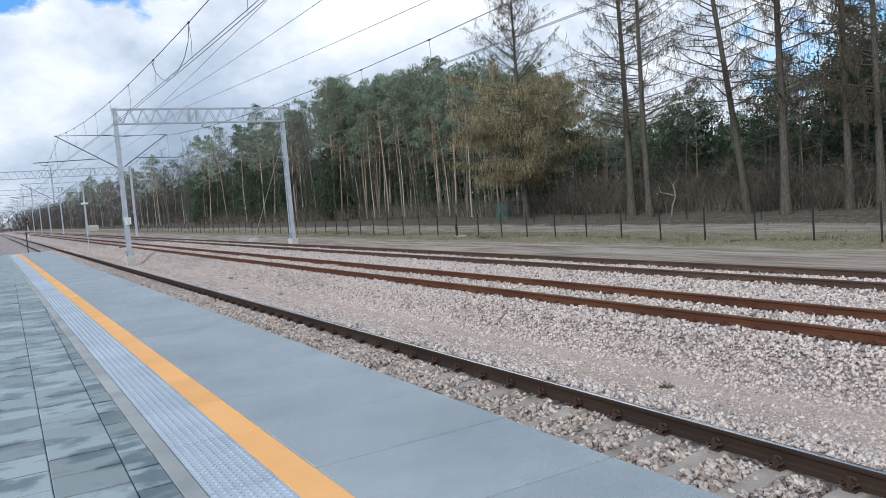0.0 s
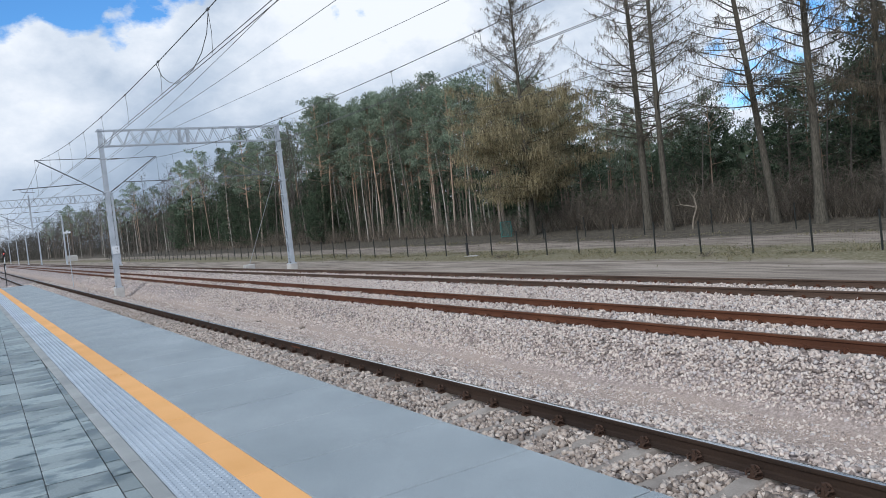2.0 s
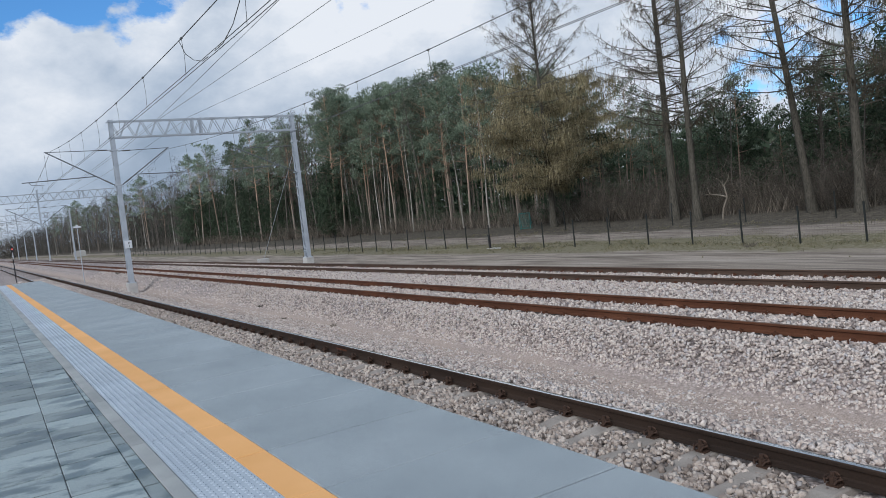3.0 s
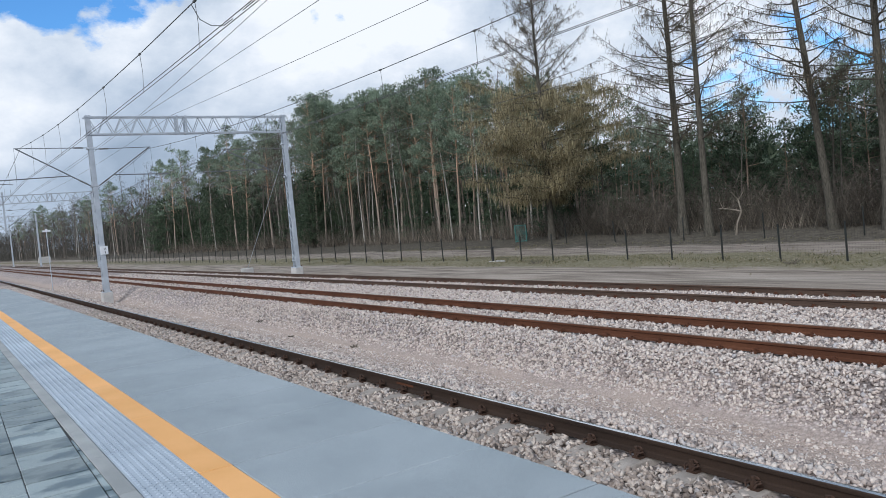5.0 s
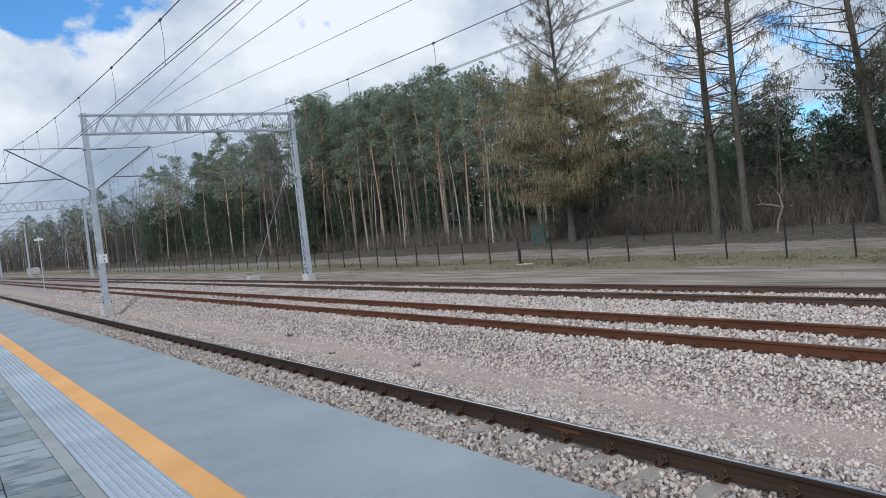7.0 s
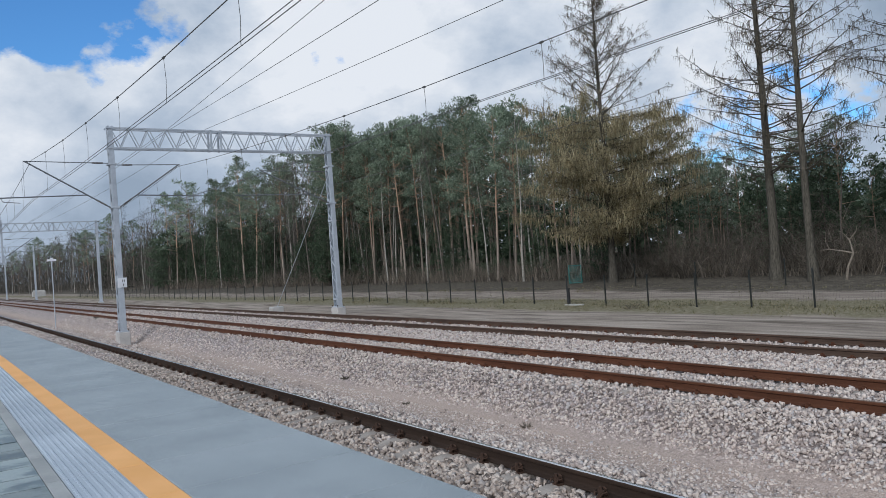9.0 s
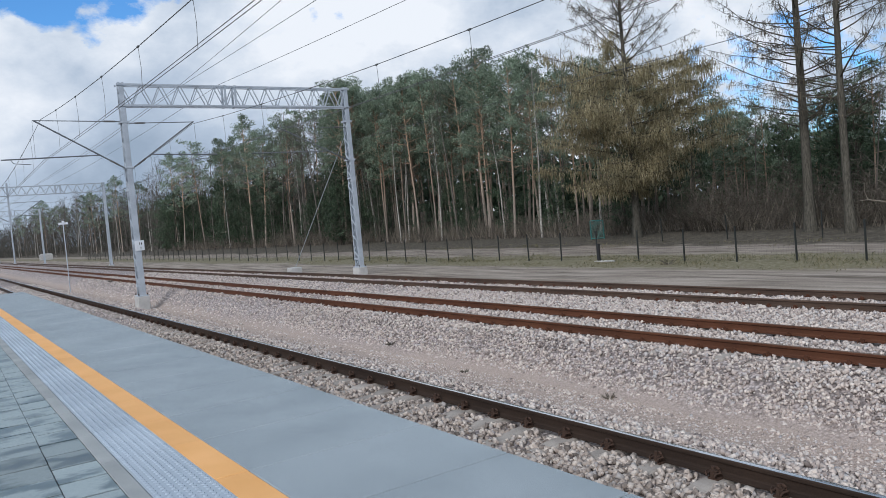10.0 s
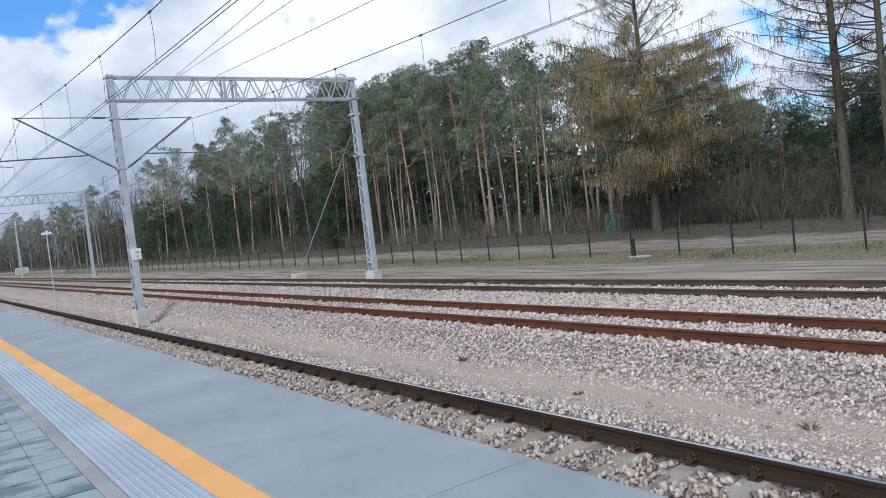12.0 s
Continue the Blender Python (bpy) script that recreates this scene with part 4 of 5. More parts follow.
# the single trees in front
plant(larch(11, 21.5, 0.15, 3.6, 7.6, 0.8, 0.27, n=165, bare_above=0.46, widest=0.46, wild=0.30, rise=0.30, leaf_mat=LARCH_LEAF, label="larch with dense olive-brown hanging twigs and a bare top"), 39.4, 52.1, 1.0, 0)
plant(larch(12, 26, 0.22, 1.0, 6.6, 1.0, 0.29, n=96), 40.1, 40.4, 1.0, 0)
plant(larch(13, 25, 0.24, 1.0, 6.0, 1.0, 0.24, (0.0, 0.01), n=90), 39.0, 37.6, 1.0, 40)
plant(larch(14, 25, 0.26, 0.9, 5.4, 1.0, 0.24, (-0.14, 0.01), n=80, label="leaning bare larch with long level branches"), 40.2, 30.6, 1.0, 0)
plant(larch(15, 25, 0.22, 1.2, 6.0, 1.2, 0.28, (-0.01, 0.0), n=90), 39.0, 27.2, 1.0, 80)
plant(larch(16, 24, 0.20, 1.3, 6.0, 1.3, 0.24, n=86), 40.6, 24.4, 1.0, 10)
plant(larch(17, 24, 0.18, 1.3, 6.0, 1.3, 0.24, (0.0, 0.01), n=86), 41.0, 22.9, 1.0, 150)

PINES = [pine(21, 18.0, 0.42, 2.5, 0.03, 0.17), pine(22, 18.0, 0.50, 2.2, 0.04, 0.13), pine(23, 18.0, 0.38, 2.7, 0.03, 0.19), pine(24, 18.0, 0.46, 2.4, 0.08, 0.14),
         pine(25, 18.0, 0.36, 2.6, 0.03, 0.16), pine(26, 18.0, 0.52, 2.1, 0.06, 0.12), pine(27, 18.0, 0.45, 2.3, 0.10, 0.15)]
BACK_PINES = [pine(61, 18.0, 0.42, 2.6, 0.04, 0.15, True), pine(62, 18.0, 0.48, 2.4, 0.05, 0.13, True), pine(63, 18.0, 0.38, 2.7, 0.03, 0.17, True)]
SPRUCES = [spruce(31, 10.0, 3.0), spruce(32, 10.0, 2.6), spruce(33, 10.0, 3.3)]
BIRCHES = [bare_tree(41, 17, BIRCH_BARK, "leafless birch with white bark"), bare_tree(42, 15, BIRCH_BARK, "leafless birch with white bark"),
           bare_tree(43, 18, TWIG, "leafless broadleaved tree with grey-brown branches", "bare_tree", 0.45, "bare broadleaved trees")]
BUSHES = [bush(51, 2.4, 2.2), bush(52, 3.2, 2.6), bush(53, 1.5, 1.6)]

rf = random.Random(5)


def wood_top(y):
    """Height of the tree tops along the line."""
    return float(np.interp(y, [10, 30, 38, 50, 58, 64, 75, 95, 115, 145, 180, 400], [12.5, 12.0, 9.4, 8.4, 9.8, 13.8, 16.6, 18.8, 20.8, 18.5, 20, 20]))


# pine wood
y = 54.0
while y < 185:
    for row in range(5):
        x = 43.5 + row * 3.4 + rf.uniform(-1.5, 1.5) + (2.0 if y < 62 else 0)
        if rf.random() < 0.92:
            yy = y + rf.uniform(-1.3, 1.3)
            kind = PINES if row < 2 and yy < 150 else BACK_PINES
            if yy > 108 and rf.random() < 0.5:
                kind = [BIRCHES[0]] + [BIRCHES[2]] * 5
            plant(rf.choice(kind), x, yy, wood_top(yy) / 18.0 * rf.uniform(0.82, 1.02))
    y += 2.9 if y < 115 else 5.2
# lower dark wood behind the larches
for k in range(84):
    y = 10 + 48 * rf.random() ** 1.25
    x = rf.uniform(46, 66)
    p = rf.choice(SPRUCES + BACK_PINES)
    hgt = wood_top(y) * rf.uniform(0.75, 1.02)
    plant(p, x, y, hgt / (18.0 if p in BACK_PINES else 10.0))
for k in range(14):
    plant(rf.choice(SPRUCES), rf.uniform(42.5, 48), 46 + k * 5 + rf.uniform(-2, 2), rf.uniform(0.45, 0.75))
# low evergreens under the far pines
for k in range(40):
    plant(rf.choice(SPRUCES), rf.uniform(41.5, 48), rf.uniform(95, 185), rf.uniform(0.6, 1.2))
# birches and bare trees
for k in range(56):
    y = rf.uniform(58, 240)
    plant(BIRCHES[2] if y > 108 and k % 4 else rf.choice(BIRCHES), rf.uniform(42, 47) + (y > 120) * rf.uniform(-1, 6), y, rf.uniform(0.7, 1.0))
for k in range(10):
    plant(BIRCHES[2], rf.uniform(43, 48), rf.uniform(16, 50), rf.uniform(0.35, 0.55))
# the far end of the wood
y = 185.0
while y < 420:
    for row in range(3):
        p = rf.choice(BIRCHES[:1] + [BIRCHES[2]] * 4 + BACK_PINES[:2])
        plant(p, 42 + row * 4.5 + rf.uniform(-2, 2) - (y - 185) * 0.04, y + rf.uniform(-2, 2), rf.uniform(0.85, 1.12))
    y += 7.0
for k in range(85):
    y = rf.uniform(15, 150) if k < 70 else rf.uniform(150, 300)
    plant(rf.choice(BUSHES), rf.uniform(41.0, 46.0), y, rf.uniform(0.55, 1.2))
BRUSH = bush(54, 3.6, 3.0, "tall leafless brown brush round the larches", EDGE_BRUSH)
for k in range(38):
    plant(BRUSH, rf.uniform(40.6, 44.5), rf.uniform(20, 50), rf.uniform(0.8, 1.35))


def far_woods():
    """Leafy depth behind the trunks."""
    r = random.Random(77)
    s = Soup()
    for _ in range(26000):
        y = r.uniform(-10, 380)
        x = r.uniform(60, 80)
        top_h = wood_top(y) * (0.46 + 0.26 * (y < 58) + 0.16 * (y > 100) + 0.10 * noise.noise((y * 0.12, 3.0, 0)))
        c = Vector((x, y, r.random() * top_h - 0.8))
        for _ in range(2):
            s.blade(c + rnd_dir(r) * 0.6, rnd_dir(r), rnd_dir(r), r.uniform(0.9, 1.7), r.uniform(0.2, 0.42))
    return s.mesh("far_woods", SPRUCE_LEAF)


def undergrowth():
    """Dead stalks, saplings and low brush under the trees."""
    r = random.Random(79)
    s = Soup()
    for _ in range(24000):
        y = 12 + 170 * r.random() ** 1.4
        x = 41.5 + 16 * r.random() ** 1.6
        if noise.noise((x * 0.3, y * 0.2, 5.0)) < -0.25:
            continue
        o = Vector((x, y, ground_height(x, y)))
        d = (rnd_dir(r, 0.3) * 0.45 + Vector((0, 0, 1))).normalized()
        s.strip(o, o + d * r.uniform(0.4, 2.1), r.uniform(0.008, 0.03), rnd_dir(r, 0.05))
    return s.mesh("undergrowth", BUSH_LEAF)


tagged(new("undergrowth", undergrowth()), "brown stalks and saplings under the trees", "undergrowth", kind="stuff")


def distant_woods():
    """The wood's edge far along the line."""
    r = random.Random(78)
    s = Soup()
    for _ in range(64000):
        y = 108 + 640 * r.random() ** 1.6
        x = 45 - (y - 185) * 0.045 + r.uniform(0, 24)
        top_h = 14.5 + 5 * noise.noise((y * 0.06, 8.0, 0)) + 2 * noise.noise((y * 0.3, 2.0, 0))
        c = Vector((x, y, r.random() ** 1.6 * top_h - 0.8))
        d = (rnd_dir(r) * 0.75 + Vector((0, 0, 0.9))).normalized()
        s.strip(c, c + d * r.uniform(0.8, 2.6), r.uniform(0.015, 0.05) * (1 + (y - 108) / 200), rnd_dir(r, 0.2))
    # low wooded skyline across the end of the line
    for _ in range(9000):
        y = r.uniform(560, 820)
        x = r.uniform(-260, 30)
        c = Vector((x, y, r.random() ** 1.4 * (11 + 5 * noise.noise((x * 0.03, 1.0, 4.0))) - 2.5))
        s.strip(c, c + (rnd_dir(r) + Vector((0, 0, 0.8))).normalized() * r.uniform(2, 5), r.uniform(0.15, 0.5), rnd_dir(r, 0.2))
    return s.mesh("distant_woods", DARK_WOOD)


tagged(new("distant_woods", distant_woods()), "grey-brown leafless wood far along the line", "woods", kind="stuff")
tagged(new("far_woods", far_woods()), "deep dark evergreen wood behind the front trees", "woods", kind="stuff")

# ---------------------------------------------------------------- small things along the line


def crooked_tree():
    """A pale, crooked, broken little tree."""
    r = random.Random(3)
    s = Soup()
    s.tube([(0, 0, -0.2), (0.05, -0.15, 0.8), (0.1, -0.5, 1.6), (0.05, -0.35, 2.4), (0.1, 0.1, 2.9), (0.1, 0.35, 3.0)], [0.085, 0.075, 0.065, 0.05, 0.035, 0.012], 7, False)
    s.tube([(0.1, -0.5, 1.6), (0.05, 0.1, 1.75), (0.0, 0.9, 1.9), (0.0, 1.5, 1.85)], [0.055, 0.045, 0.03, 0.01], 6, False)
    s.tube([(0.0, 0.9, 1.9), (0.0, 1.1, 2.4), (0.0, 1.05, 2.9)], [0.03, 0.02, 0.008], 5, False)
    s.tube([(0.05, -0.35, 2.4), (0.0, -0.8, 2.9), (0.0, -0.9, 3.3)], [0.05, 0.03, 0.01], 5, False)
    for _ in range(40):
        o = Vector((0.05, r.uniform(-0.8, 1.3), r.uniform(1.6, 2.9)))
        s.strip(o, o + rnd_dir(r) * r.uniform(0.3, 0.7), 0.007, rnd_dir(r))
    return s


top = thing("bare_tree", 39.4, 36.1, ground_height(39.4, 36.1), 0, "small crooked pale tree without leaves", "tree")
top.scale = (0.85, 0.85, 0.85)
part("trunk", crooked_tree().mesh("trunk", PALE_BARK, True), PALE_BARK, top)

# a dry weed tuft or two in the swale


def weed(x, y, size, seed, label, mat):
    r = random.Random(seed)
    s = Soup()
    for _ in range(46):
        a = r.uniform(0, 2 * math.pi)
        d = Vector((math.cos(a), math.sin(a), r.uniform(0.3, 1.4))).normalized()
        o = Vector((math.cos(a), math.sin(a), 0)) * r.uniform(0, 0.25) * size
        s.blade(o, d, rnd_dir(r), size * r.uniform(0.5, 1.0), 0.010)
    ob = tagged(new("weed", s.mesh("weed", mat)), label, "weed", "weeds in the ballast")
    ob.matrix_basis = pose(x, y, ground_height(x, y) - 0.01)


weed(8.33, 7.7, 0.16, 1, "dry brown weed tuft in the gravel swale", BUSH_LEAF)
weed(8.52, 25.4, 0.17, 2, "dry brown weed tuft in the gravel swale", BUSH_LEAF)
weed(8.38, 29.1, 0.12, 3, "small dark clod of dead weed in gravel", BUSH_LEAF)
weed(8.78, 32.6, 0.16, 4, "dry brown weed tuft in the gravel swale", BUSH_LEAF)
weed(9.7, 70.5, 0.3, 5, "dry brown weed tuft in the gravel swale", BUSH_LEAF)
weed(25.9, 38.5, 0.55, 6, "dry brown weed at the fence foot", BUSH_LEAF)
weed(26.2, 24.5, 0.45, 7, "dry brown weed at the fence foot", BUSH_LEAF)


def grass():
    """Short dry grass along both sides of the fence and the track road."""
    r = random.Random(9)
    s = Soup()
    for _ in range(8500):
        x, y = (r.gauss(27.6, 1.6) if r.random() < 0.75 else r.gauss(35.6, 0.8)), r.uniform(14, 75)
        if noise.noise((x * 0.5, y * 0.25, 1.0)) < -0.05:
            continue
        o = Vector((x, y, ground_height(x, y) - 0.01))
        for _ in range(2):
            s.blade(o + rnd_dir(r, 0) * 0.08, (rnd_dir(r, 0) * 0.7 + Vector((0, 0, 1))).normalized(), rnd_dir(r), r.uniform(0.06, 0.2), 0.012)
    return s.mesh("grass", DRY_GRASS)


tagged(new("grass", grass()), "short dry yellowish grass along the fence", "grass", kind="stuff")

# white post sign between the tracks
sign = thing("track_sign", 6.95, 68.2, ground_height(6.95, 68.2), 0, "slim pole with a small white crossbar plate", "sign")
s = Soup()
s.tube([(0, 0, -0.2), (0, 0, 4.25)], 0.028, 8)
part("pole", s.mesh("pole", GALVANISED), GALVANISED, sign)
part("plate", box_bm(0, -0.05, 4.3, 0.52, 0.03, 0.13, 0.005), WHITE_PAINT, sign, "white plate")
part("cap", box_bm(0, -0.05, 4.41, 0.15, 0.03, 0.09, 0.005), WHITE_PAINT, sign)

block = tagged(part("concrete_block", join_bm(box_bm(28.2, 262, -0.7, 3.4, 1.2, 1.6, 0.1), box_bm(28.2, 262, 0.2, 3.0, 0.9, 0.5, 0.08)), FOUNDATION, None), "low pale concrete block beside the far tracks", "concrete block")

# green tube frame standing before the wood
gx_, gy_ = 39.5, 55.9
frame_top = thing("green_frame", gx_, gy_, ground_height(gx_, gy_), -49, "green-painted metal frame standing before the trees", "frame")
for x0, x1, z0, z1 in ((-0.45, -0.45, 0, 1.35), (0.45, 0.45, 0, 1.35), (-0.45, 0.45, 1.35, 1.35), (-0.45, 0.45, 0.08, 0.08)):
    s = Soup()
    s.tube([(x0, 0, z0), (x1, 0, z1)], 0.035, 6)
    part("tube", s.mesh("tube", GREEN_PAINT), GREEN_PAINT, frame_top)
for x0 in (-0.45, 0.45):
    s = Soup()
    s.tube([(x0, 0, 1.3), (x0, 0.8, 0)], 0.025, 6)
    part("strut", s.mesh("strut", GREEN_PAINT), GREEN_PAINT, frame_top)
s = Soup()
for k in range(1, 12):
    s.bar((-0.45 + k * 0.075, 0.02, 0.08), (-0.45 + k * 0.075, 0.02, 1.35), 0.018)
part("grille", s.mesh("grille", GREEN_PAINT), GREEN_PAINT, frame_top)

# black cabinet post on the fence line
cab = thing("cable_post", 27.15, 43.75, ground_height(27.15, 43.75), 0, "black cable post with a pale concrete foot by the fence", "post")
part("post", box_bm(0, 0, 0.40, 0.13, 0.13, 0.85, 0.015), BLACK, cab)
part("cap", box_bm(0, 0, 0.84, 0.16, 0.16, 0.05, 0.01), BLACK, cab)
part("foot", box_bm(0.1, -0.25, 0.0, 0.5, 0.9, 0.08, 0.02), FOUNDATION, cab, "pale concrete foot")

# thin black marker post past the platform end
mk = thing("marker_post", 3.0, 80.0, ground_height(3.0, 80.0), 0, "thin black marker post beside the track", "post")
s = Soup()
s.tube([(0, 0, -0.2), (0, 0, 2.0)], 0.045, 8)
part("pole", s.mesh("pole", BLACK), BLACK, mk)


def signal(x, y, h, lit):
    top = thing("rail_signal", x, y, ground_height(x, y), 0, "railway light signal showing red" if lit else "railway light signal on a banded post", "signal", "light signals")
    s = Soup()
    s.tube([(0, 0, -0.2), (0, 0, h)], 0.08, 8)
    part("post", s.mesh("post", GALVANISED), GALVANISED, top)
    for k in range(3):
        part("band", box_bm(0, 0, 0.8 + k * 0.9, 0.2, 0.2, 0.42, 0.01), BLACK if k % 2 else WHITE_PAINT, top)
    head = part("head", box_bm(0, -0.15, h + 0.3, 0.55, 0.25, 1.5, 0.06), BLACK, top, "black signal head")
    for k in range(3):
        s = Soup()
        s.tube([(0, -0.28, h - 0.1 + k * 0.42), (0, -0.34, h - 0.1 + k * 0.42)], 0.13, 10)
        on = lit and k == 1
        part("lamp", s.mesh("lamp", RED_LAMP if on else BLACK), RED_LAMP if on else BLACK, head, "lit red lamp" if on else "")


signal(8.1, 205.0, 3.9, True)
signal(1.9, 215.0, 3.6, True)
signal(-1.5, 240.0, 3.6, False)

# ---------------------------------------------------------------- ballast stones


def stone_shapes(r, count, corners):
    """Angular broken stones: crooked blocks of 8 corners, or simpler ones of 6 for the farther beds."""
    out = []
    for _ in range(count):
        if corners == 8:
            v = np.array([(x, y, z) for z in (-1, 1) for y in (-1, 1) for x in (-1, 1)], float) * 0.72
        else:
            v = np.array([(1, 0, 0), (-1, 0, 0), (0, 1, 0), (0, -1, 0), (0, 0, 1), (0, 0, -1)], float)
        v *= np.array([r.uniform(0.9, 1.4), r.uniform(0.75, 1.1), r.uniform(0.55, 0.9)])
        v += np.array([[r.uniform(-0.35, 0.35) for _ in range(3)] for _ in range(corners)])
        out.append(v)
    return out


STONE_TRI = {6: np.array([(0, 2, 4), (2, 1, 4), (1, 3, 4), (3, 0, 4), (2, 0, 5), (1, 2, 5), (3, 1, 5), (0, 3, 5)]),
             8: np.array([(0, 2, 1), (1, 2, 3), (4, 5, 6), (5, 7, 6), (0, 1, 4), (1, 5, 4), (1, 3, 5), (3, 7, 5), (3, 2, 7), (2, 6, 7), (2, 0, 6), (0, 4, 6)])}


def scatter_stones(name, places, size0, size1, seed, material, sink=0.25, corners=6, drop=0.0):
    """One joined mesh of loose stones at the given plan places."""
    r = random.Random(seed)
    rng = np.random.default_rng(seed)
    shapes = np.array(stone_shapes(r, 40, corners))
    n = len(places)
    pick = rng.integers(0, 40, n)
    size = rng.uniform(size0, size1, n)
    q = rng.normal(size=(n, 4))
    q /= np.linalg.norm(q, axis=1)[:, None]
    w, x, y, z = q.T
    rot = np.stack([np.stack([1 - 2 * (y * y + z * z), 2 * (x * y - w * z), 2 * (x * z + w * y)], -1),
                    np.stack([2 * (x * y + w * z), 1 - 2 * (x * x + z * z), 2 * (y * z - w * x)], -1),
                    np.stack([2 * (x * z - w * y), 2 * (y * z + w * x), 1 - 2 * (x * x + y * y)], -1)], 1)
    v = np.einsum("nij,nkj->nki", rot, shapes[pick]) * size[:, None, None]
    v += np.asarray(places)[:, None, :]
    v[:, :, 2] += (size * (0.5 - sink) - drop * rng.random(n))[:, None]
    tri = (STONE_TRI[corners][None] + (np.arange(n) * corners)[:, None, None]).reshape(-1)
    count = len(tri) // 3
    me = bpy.data.meshes.new(name)
    me.vertices.add(n * corners)
    me.vertices.foreach_set("co", v.reshape(-1))
    me.loops.add(len(tri))
    me.loops.foreach_set("vertex_index", tri)
    me.polygons.add(count)
    me.polygons.foreach_set("loop_start", np.arange(count) * 3)
    me.materials.append(material)
    me.update(calc_edges=True)
    me.validate()
    return me


def bed(x0, x1, y0, y1, per_m2, seed, keep=None):
    rng = np.random.default_rng(seed)
    n = int((x1 - x0) * (y1 - y0) * per_m2)
    xs, ys = rng.uniform(x0, x1, n), rng.uniform(y0, y1, n)
    out = []
    for x, y in zip(xs, ys):
        if keep and not keep(x, y):
            continue
        out.append((x, y, ground_height(x, y)))
    return out


def off_rails(x, y):
    """Leaves the rails free."""
    for _, cx, _, _, _, _ in TRACKS:
        for sgn in (-1, 1):
            if abs(x - cx - sgn * 0.7525) < 0.075:
                return False
    edge = 0.35 * noise.noise((x * 0.8, y * 0.45, 2)) + 0.12 * noise.noise((x * 3, y * 2, 5))
    if 6.75 + edge < x < 8.55 + edge:
        return random.random() < 0.24 + 0.36 * (noise.noise((x * 1.3, y * 0.7, 11)) > 0.0)
    # sleepers of the first track mostly show
    if 3.2 < x < 5.9:
        d = (y - SLEEPER_PHASE) / 0.6
        if abs(d - round(d)) * 0.6 < 0.09:
            return random.random() < 0.10 + 0.6 * (noise.noise((x * 1.4, y * 0.35, 7)) > 0.12)
    return True


first_bed = bed(2.96, 5.3, 3.0, 23.0, 700, 1, off_rails) + bed(2.96, 5.3, 23.0, 40.0, 330, 2, off_rails)
tagged(new("ballast", scatter_stones("ballast", first_bed, 0.015, 0.036, 3, DIRTY_BALLAST, corners=8, drop=0.03)), "dusty brown crushed-stone ballast in the running track", "ballast", kind="stuff")
shoulder = bed(5.3, 9.6, 3.0, 23.0, 680, 11, off_rails) + bed(5.3, 9.6, 23.0, 40.0, 330, 12, off_rails)
tagged(new("ballast", scatter_stones("ballast", shoulder, 0.015, 0.034, 13, BALLAST, corners=8, drop=0.038)), "pale pinkish crushed-stone ballast on the bank between tracks", "ballast", kind="stuff")
mid = bed(9.6, 17.2, 3.0, 40.0, 230, 4, off_rails)
tagged(new("ballast", scatter_stones("ballast", mid, 0.028, 0.052, 6, BALLAST, drop=0.04)), "pale crushed-stone ballast between the rusty tracks", "ballast", kind="stuff")
distant = bed(3.0, 17.0, 40.0, 80.0, 45, 5, off_rails)
tagged(new("ballast", scatter_stones("ballast", distant, 0.03, 0.055, 7, BALLAST)), "pale crushed-stone ballast farther along the tracks", "ballast", kind="stuff")

grit = bed(6.5, 8.9, 3.0, 32.0, 380, 8)
tagged(new("gravel", scatter_stones("gravel", grit, 0.007, 0.02, 9, BALLAST)), "fine pinkish gravel in the swale between tracks", "gravel", kind="stuff")

# rust-red mark on the running rail
tagged(part("rail_mark", box_bm(5.271, 17.47, -0.72, 0.006, 0.44, 0.03), RAIL_RUST, None), "short rust-red streak of paint on the rail web", "mark")

# ---------------------------------------------------------------- paving pieces of the platform
slab_w = EDGE - YELLOW_R - 0.006
SLAB_ME = top_piece(slab_w, SLAB_LEN - 0.014, 0.14, 0.006, SLAB, "slab")
YELLOW_ME = top_piece(YELLOW_R - YELLOW_L - 0.004, SLAB_LEN - 0.005, 0.06, 0.003, YELLOW, "yellow_strip")
TACTILE_ME = tactile_mesh(YELLOW_L - TACTILE_L - 0.004, SLAB_LEN - 0.006)
BORDER_ME = top_piece(TACTILE_L - BORDER_L - 0.005, SLAB_LEN - 0.006, 0.06, 0.004, BORDER, "border_strip")
k0 = math.ceil((PLAT_START - SLAB_PHASE) / SLAB_LEN)
for k in range(k0, int((PLAT_END - SLAB_PHASE) / SLAB_LEN)):
    y = SLAB_PHASE + (k + 0.5) * SLAB_LEN
    for name, me, xa, xb in (("slab", SLAB_ME, YELLOW_R, EDGE), ("yellow_strip", YELLOW_ME, YELLOW_L, YELLOW_R), ("tactile_tile", TACTILE_ME, TACTILE_L, YELLOW_L), ("border_strip", BORDER_ME, BORDER_L, TACTILE_L)):
        part(name, me, None, platform, m=pose((xa + xb) / 2, y, random.uniform(-0.0015, 0.0015)))

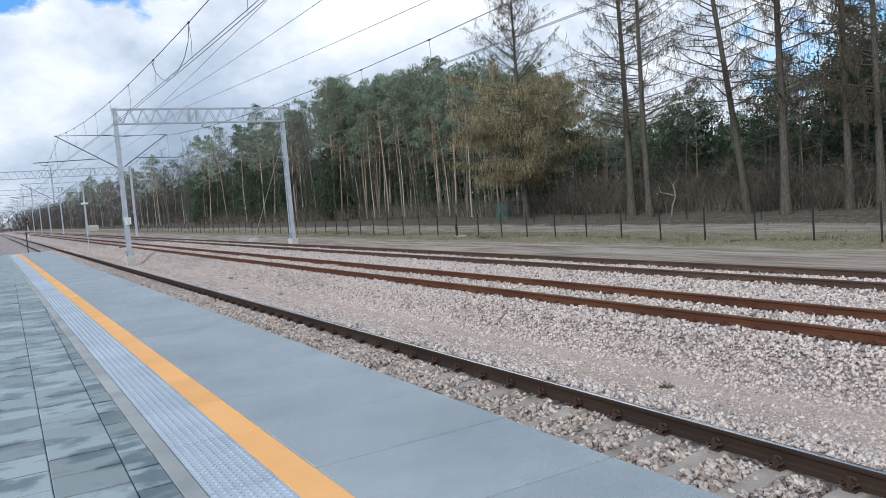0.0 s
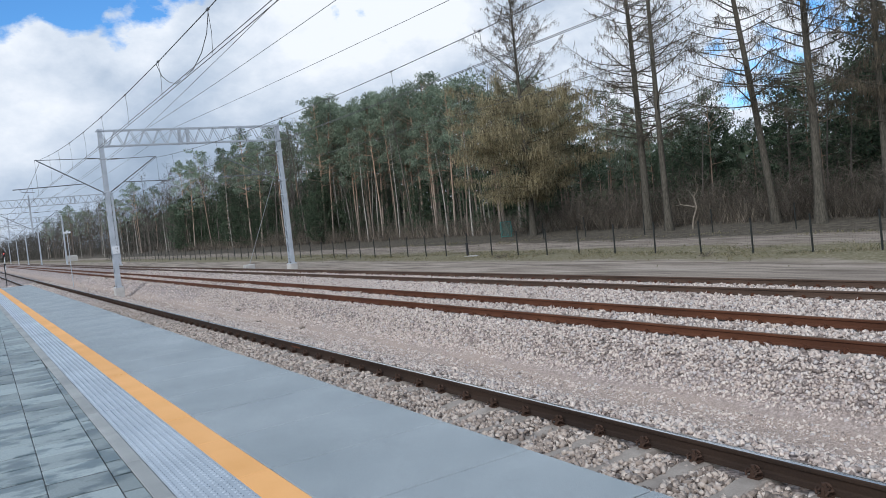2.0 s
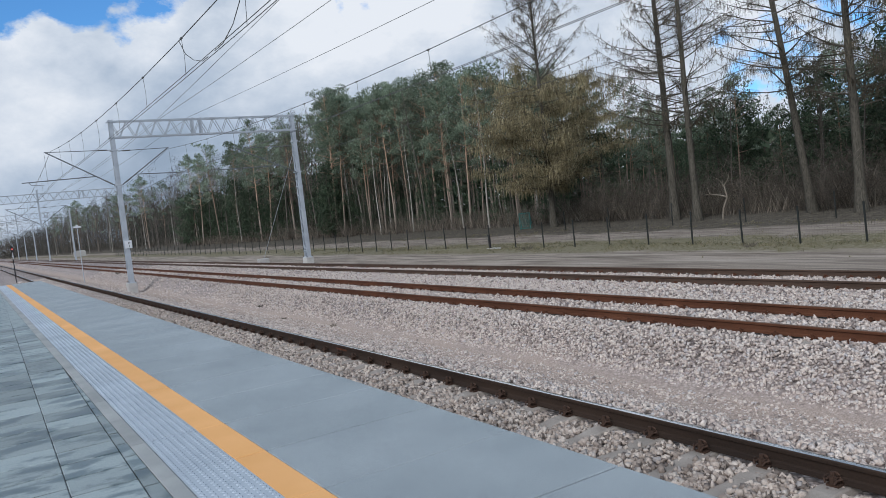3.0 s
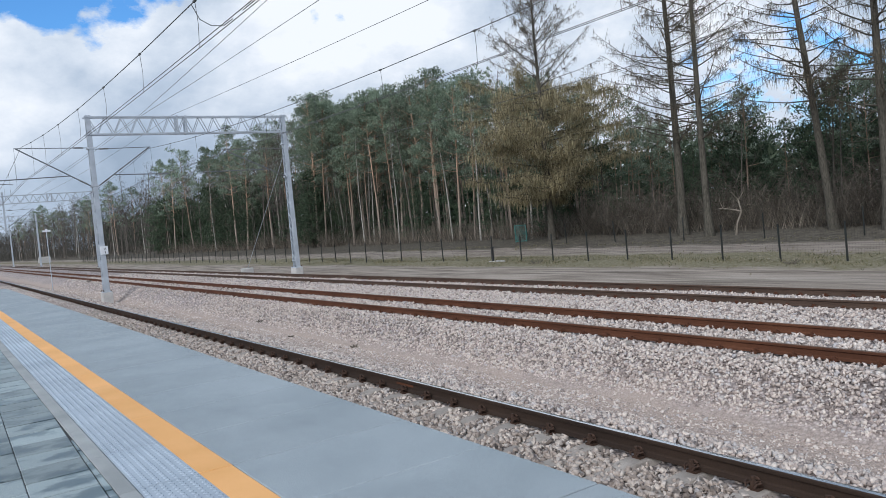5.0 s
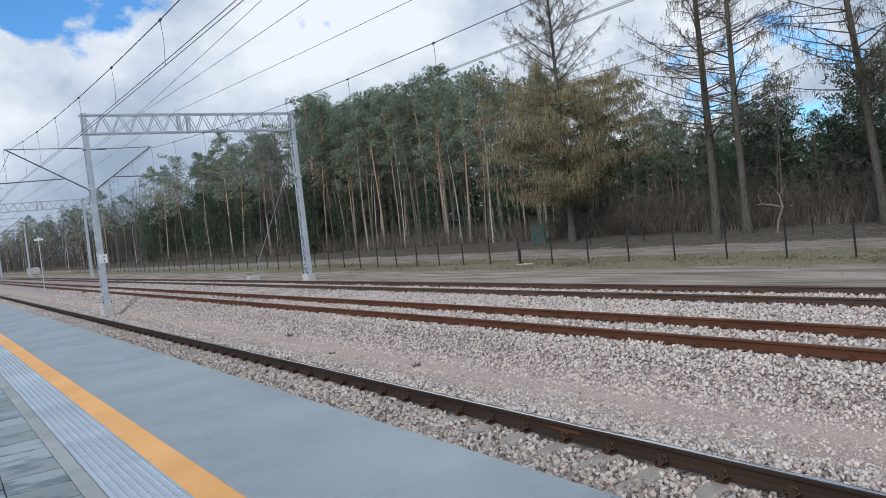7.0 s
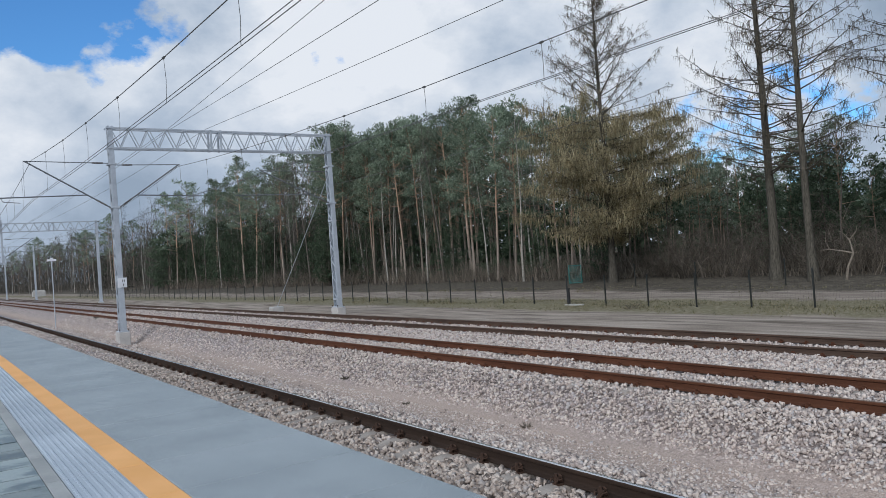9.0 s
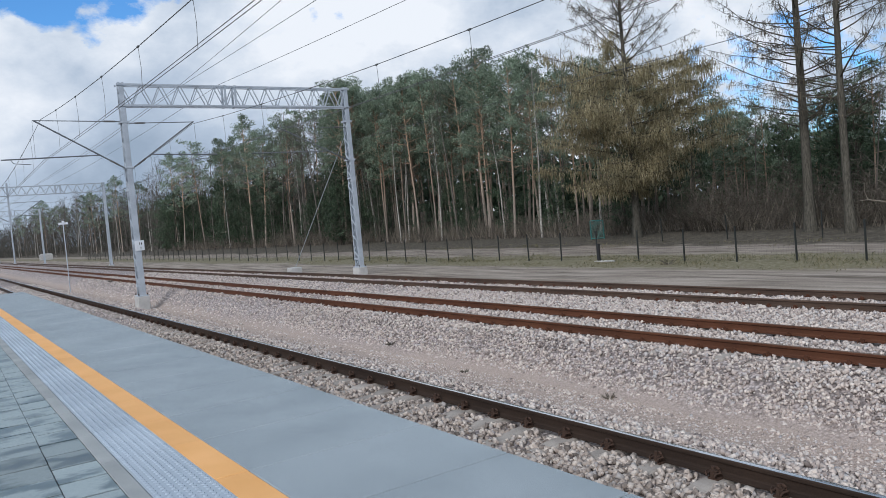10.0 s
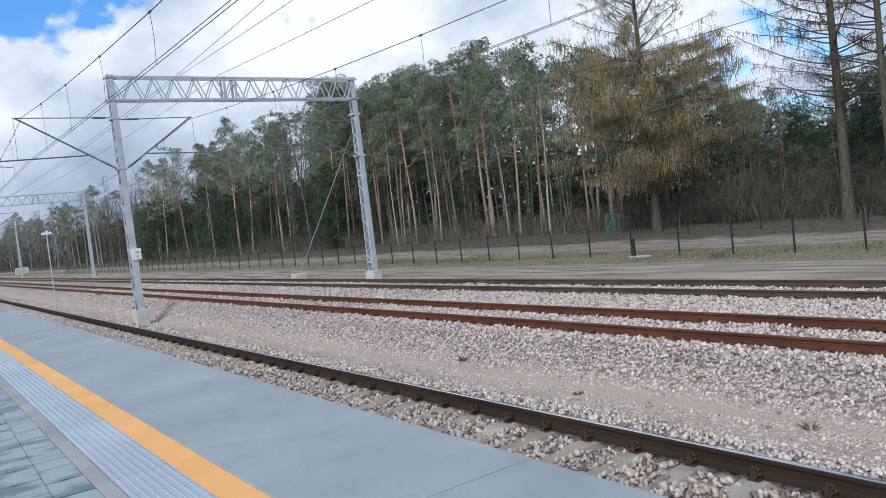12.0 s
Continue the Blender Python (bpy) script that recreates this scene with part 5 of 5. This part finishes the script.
# pavers, laid a little askew to the edge
PAV_W, PAV_L, SKEW = 0.412, 0.42, 0.0165
PAVER_ME = top_piece(PAV_W - 0.005, PAV_L - 0.026, 0.06, 0.006, PAVER, "paver")
skew_deg = -math.degrees(math.atan(SKEW))
LIMIT = BORDER_L - 0.004
rest = Soup()


def cut_paver(s, x0, x1, y, z):
    """A paver trimmed along the border."""
    pts = []
    for xx, yy in ((x0, y - PAV_L / 2 + 0.013), (x1, y - PAV_L / 2 + 0.013), (x1, y + PAV_L / 2 - 0.013), (x0, y + PAV_L / 2 - 0.013)):
        pts.append((min(xx + SKEW * yy, LIMIT), yy))
    b = len(s.v)
    s.v += [Vector((px, py, -0.05)) for px, py in pts] + [Vector((px, py, z)) for px, py in pts]
    s.f += [(b, b + 1, b + 5, b + 4), (b + 1, b + 2, b + 6, b + 5), (b + 2, b + 3, b + 7, b + 6), (b + 3, b, b + 4, b + 7), (b + 4, b + 5, b + 6, b + 7)]


for col in range(-1, 10):
    x1 = 0.143 - PAV_W * (col - 1) - 0.0025
    x0 = x1 - PAV_W + 0.005
    y = PLAT_START + 0.2 + (0.34 if col % 2 else 0.13)
    while y < PLAT_END - 0.2:
        z = random.uniform(-0.003, 0.001)
        right_edge, left_edge = x1 + SKEW * (y + PAV_L / 2), x0 + SKEW * (y - PAV_L / 2)
        if left_edge < LIMIT - 0.02:
            near_part = 3.5 < y < 24 and right_edge > -0.45
            if right_edge > LIMIT:
                if near_part:
                    s = Soup()
                    cut_paver(s, x0, x1, y, z)
                    part("paver", s.mesh("paver", PAVER), None, platform)
                else:
                    cut_paver(rest, x0, x1, y, z)
            elif near_part:
                part("paver", PAVER_ME, None, platform, m=pose((x0 + x1) / 2 + SKEW * y, y, z, random.uniform(-0.3, 0.3), random.uniform(-0.3, 0.3), skew_deg))
            else:
                cut_paver(rest, x0, x1, y, z)
        y += PAV_L
rest.box(-6.4, -3.3, PLAT_START, PLAT_END, -0.05, 0)
tagged(part("pavers", rest.mesh("pavers", PAVER), PAVER, platform), kind="stuff")
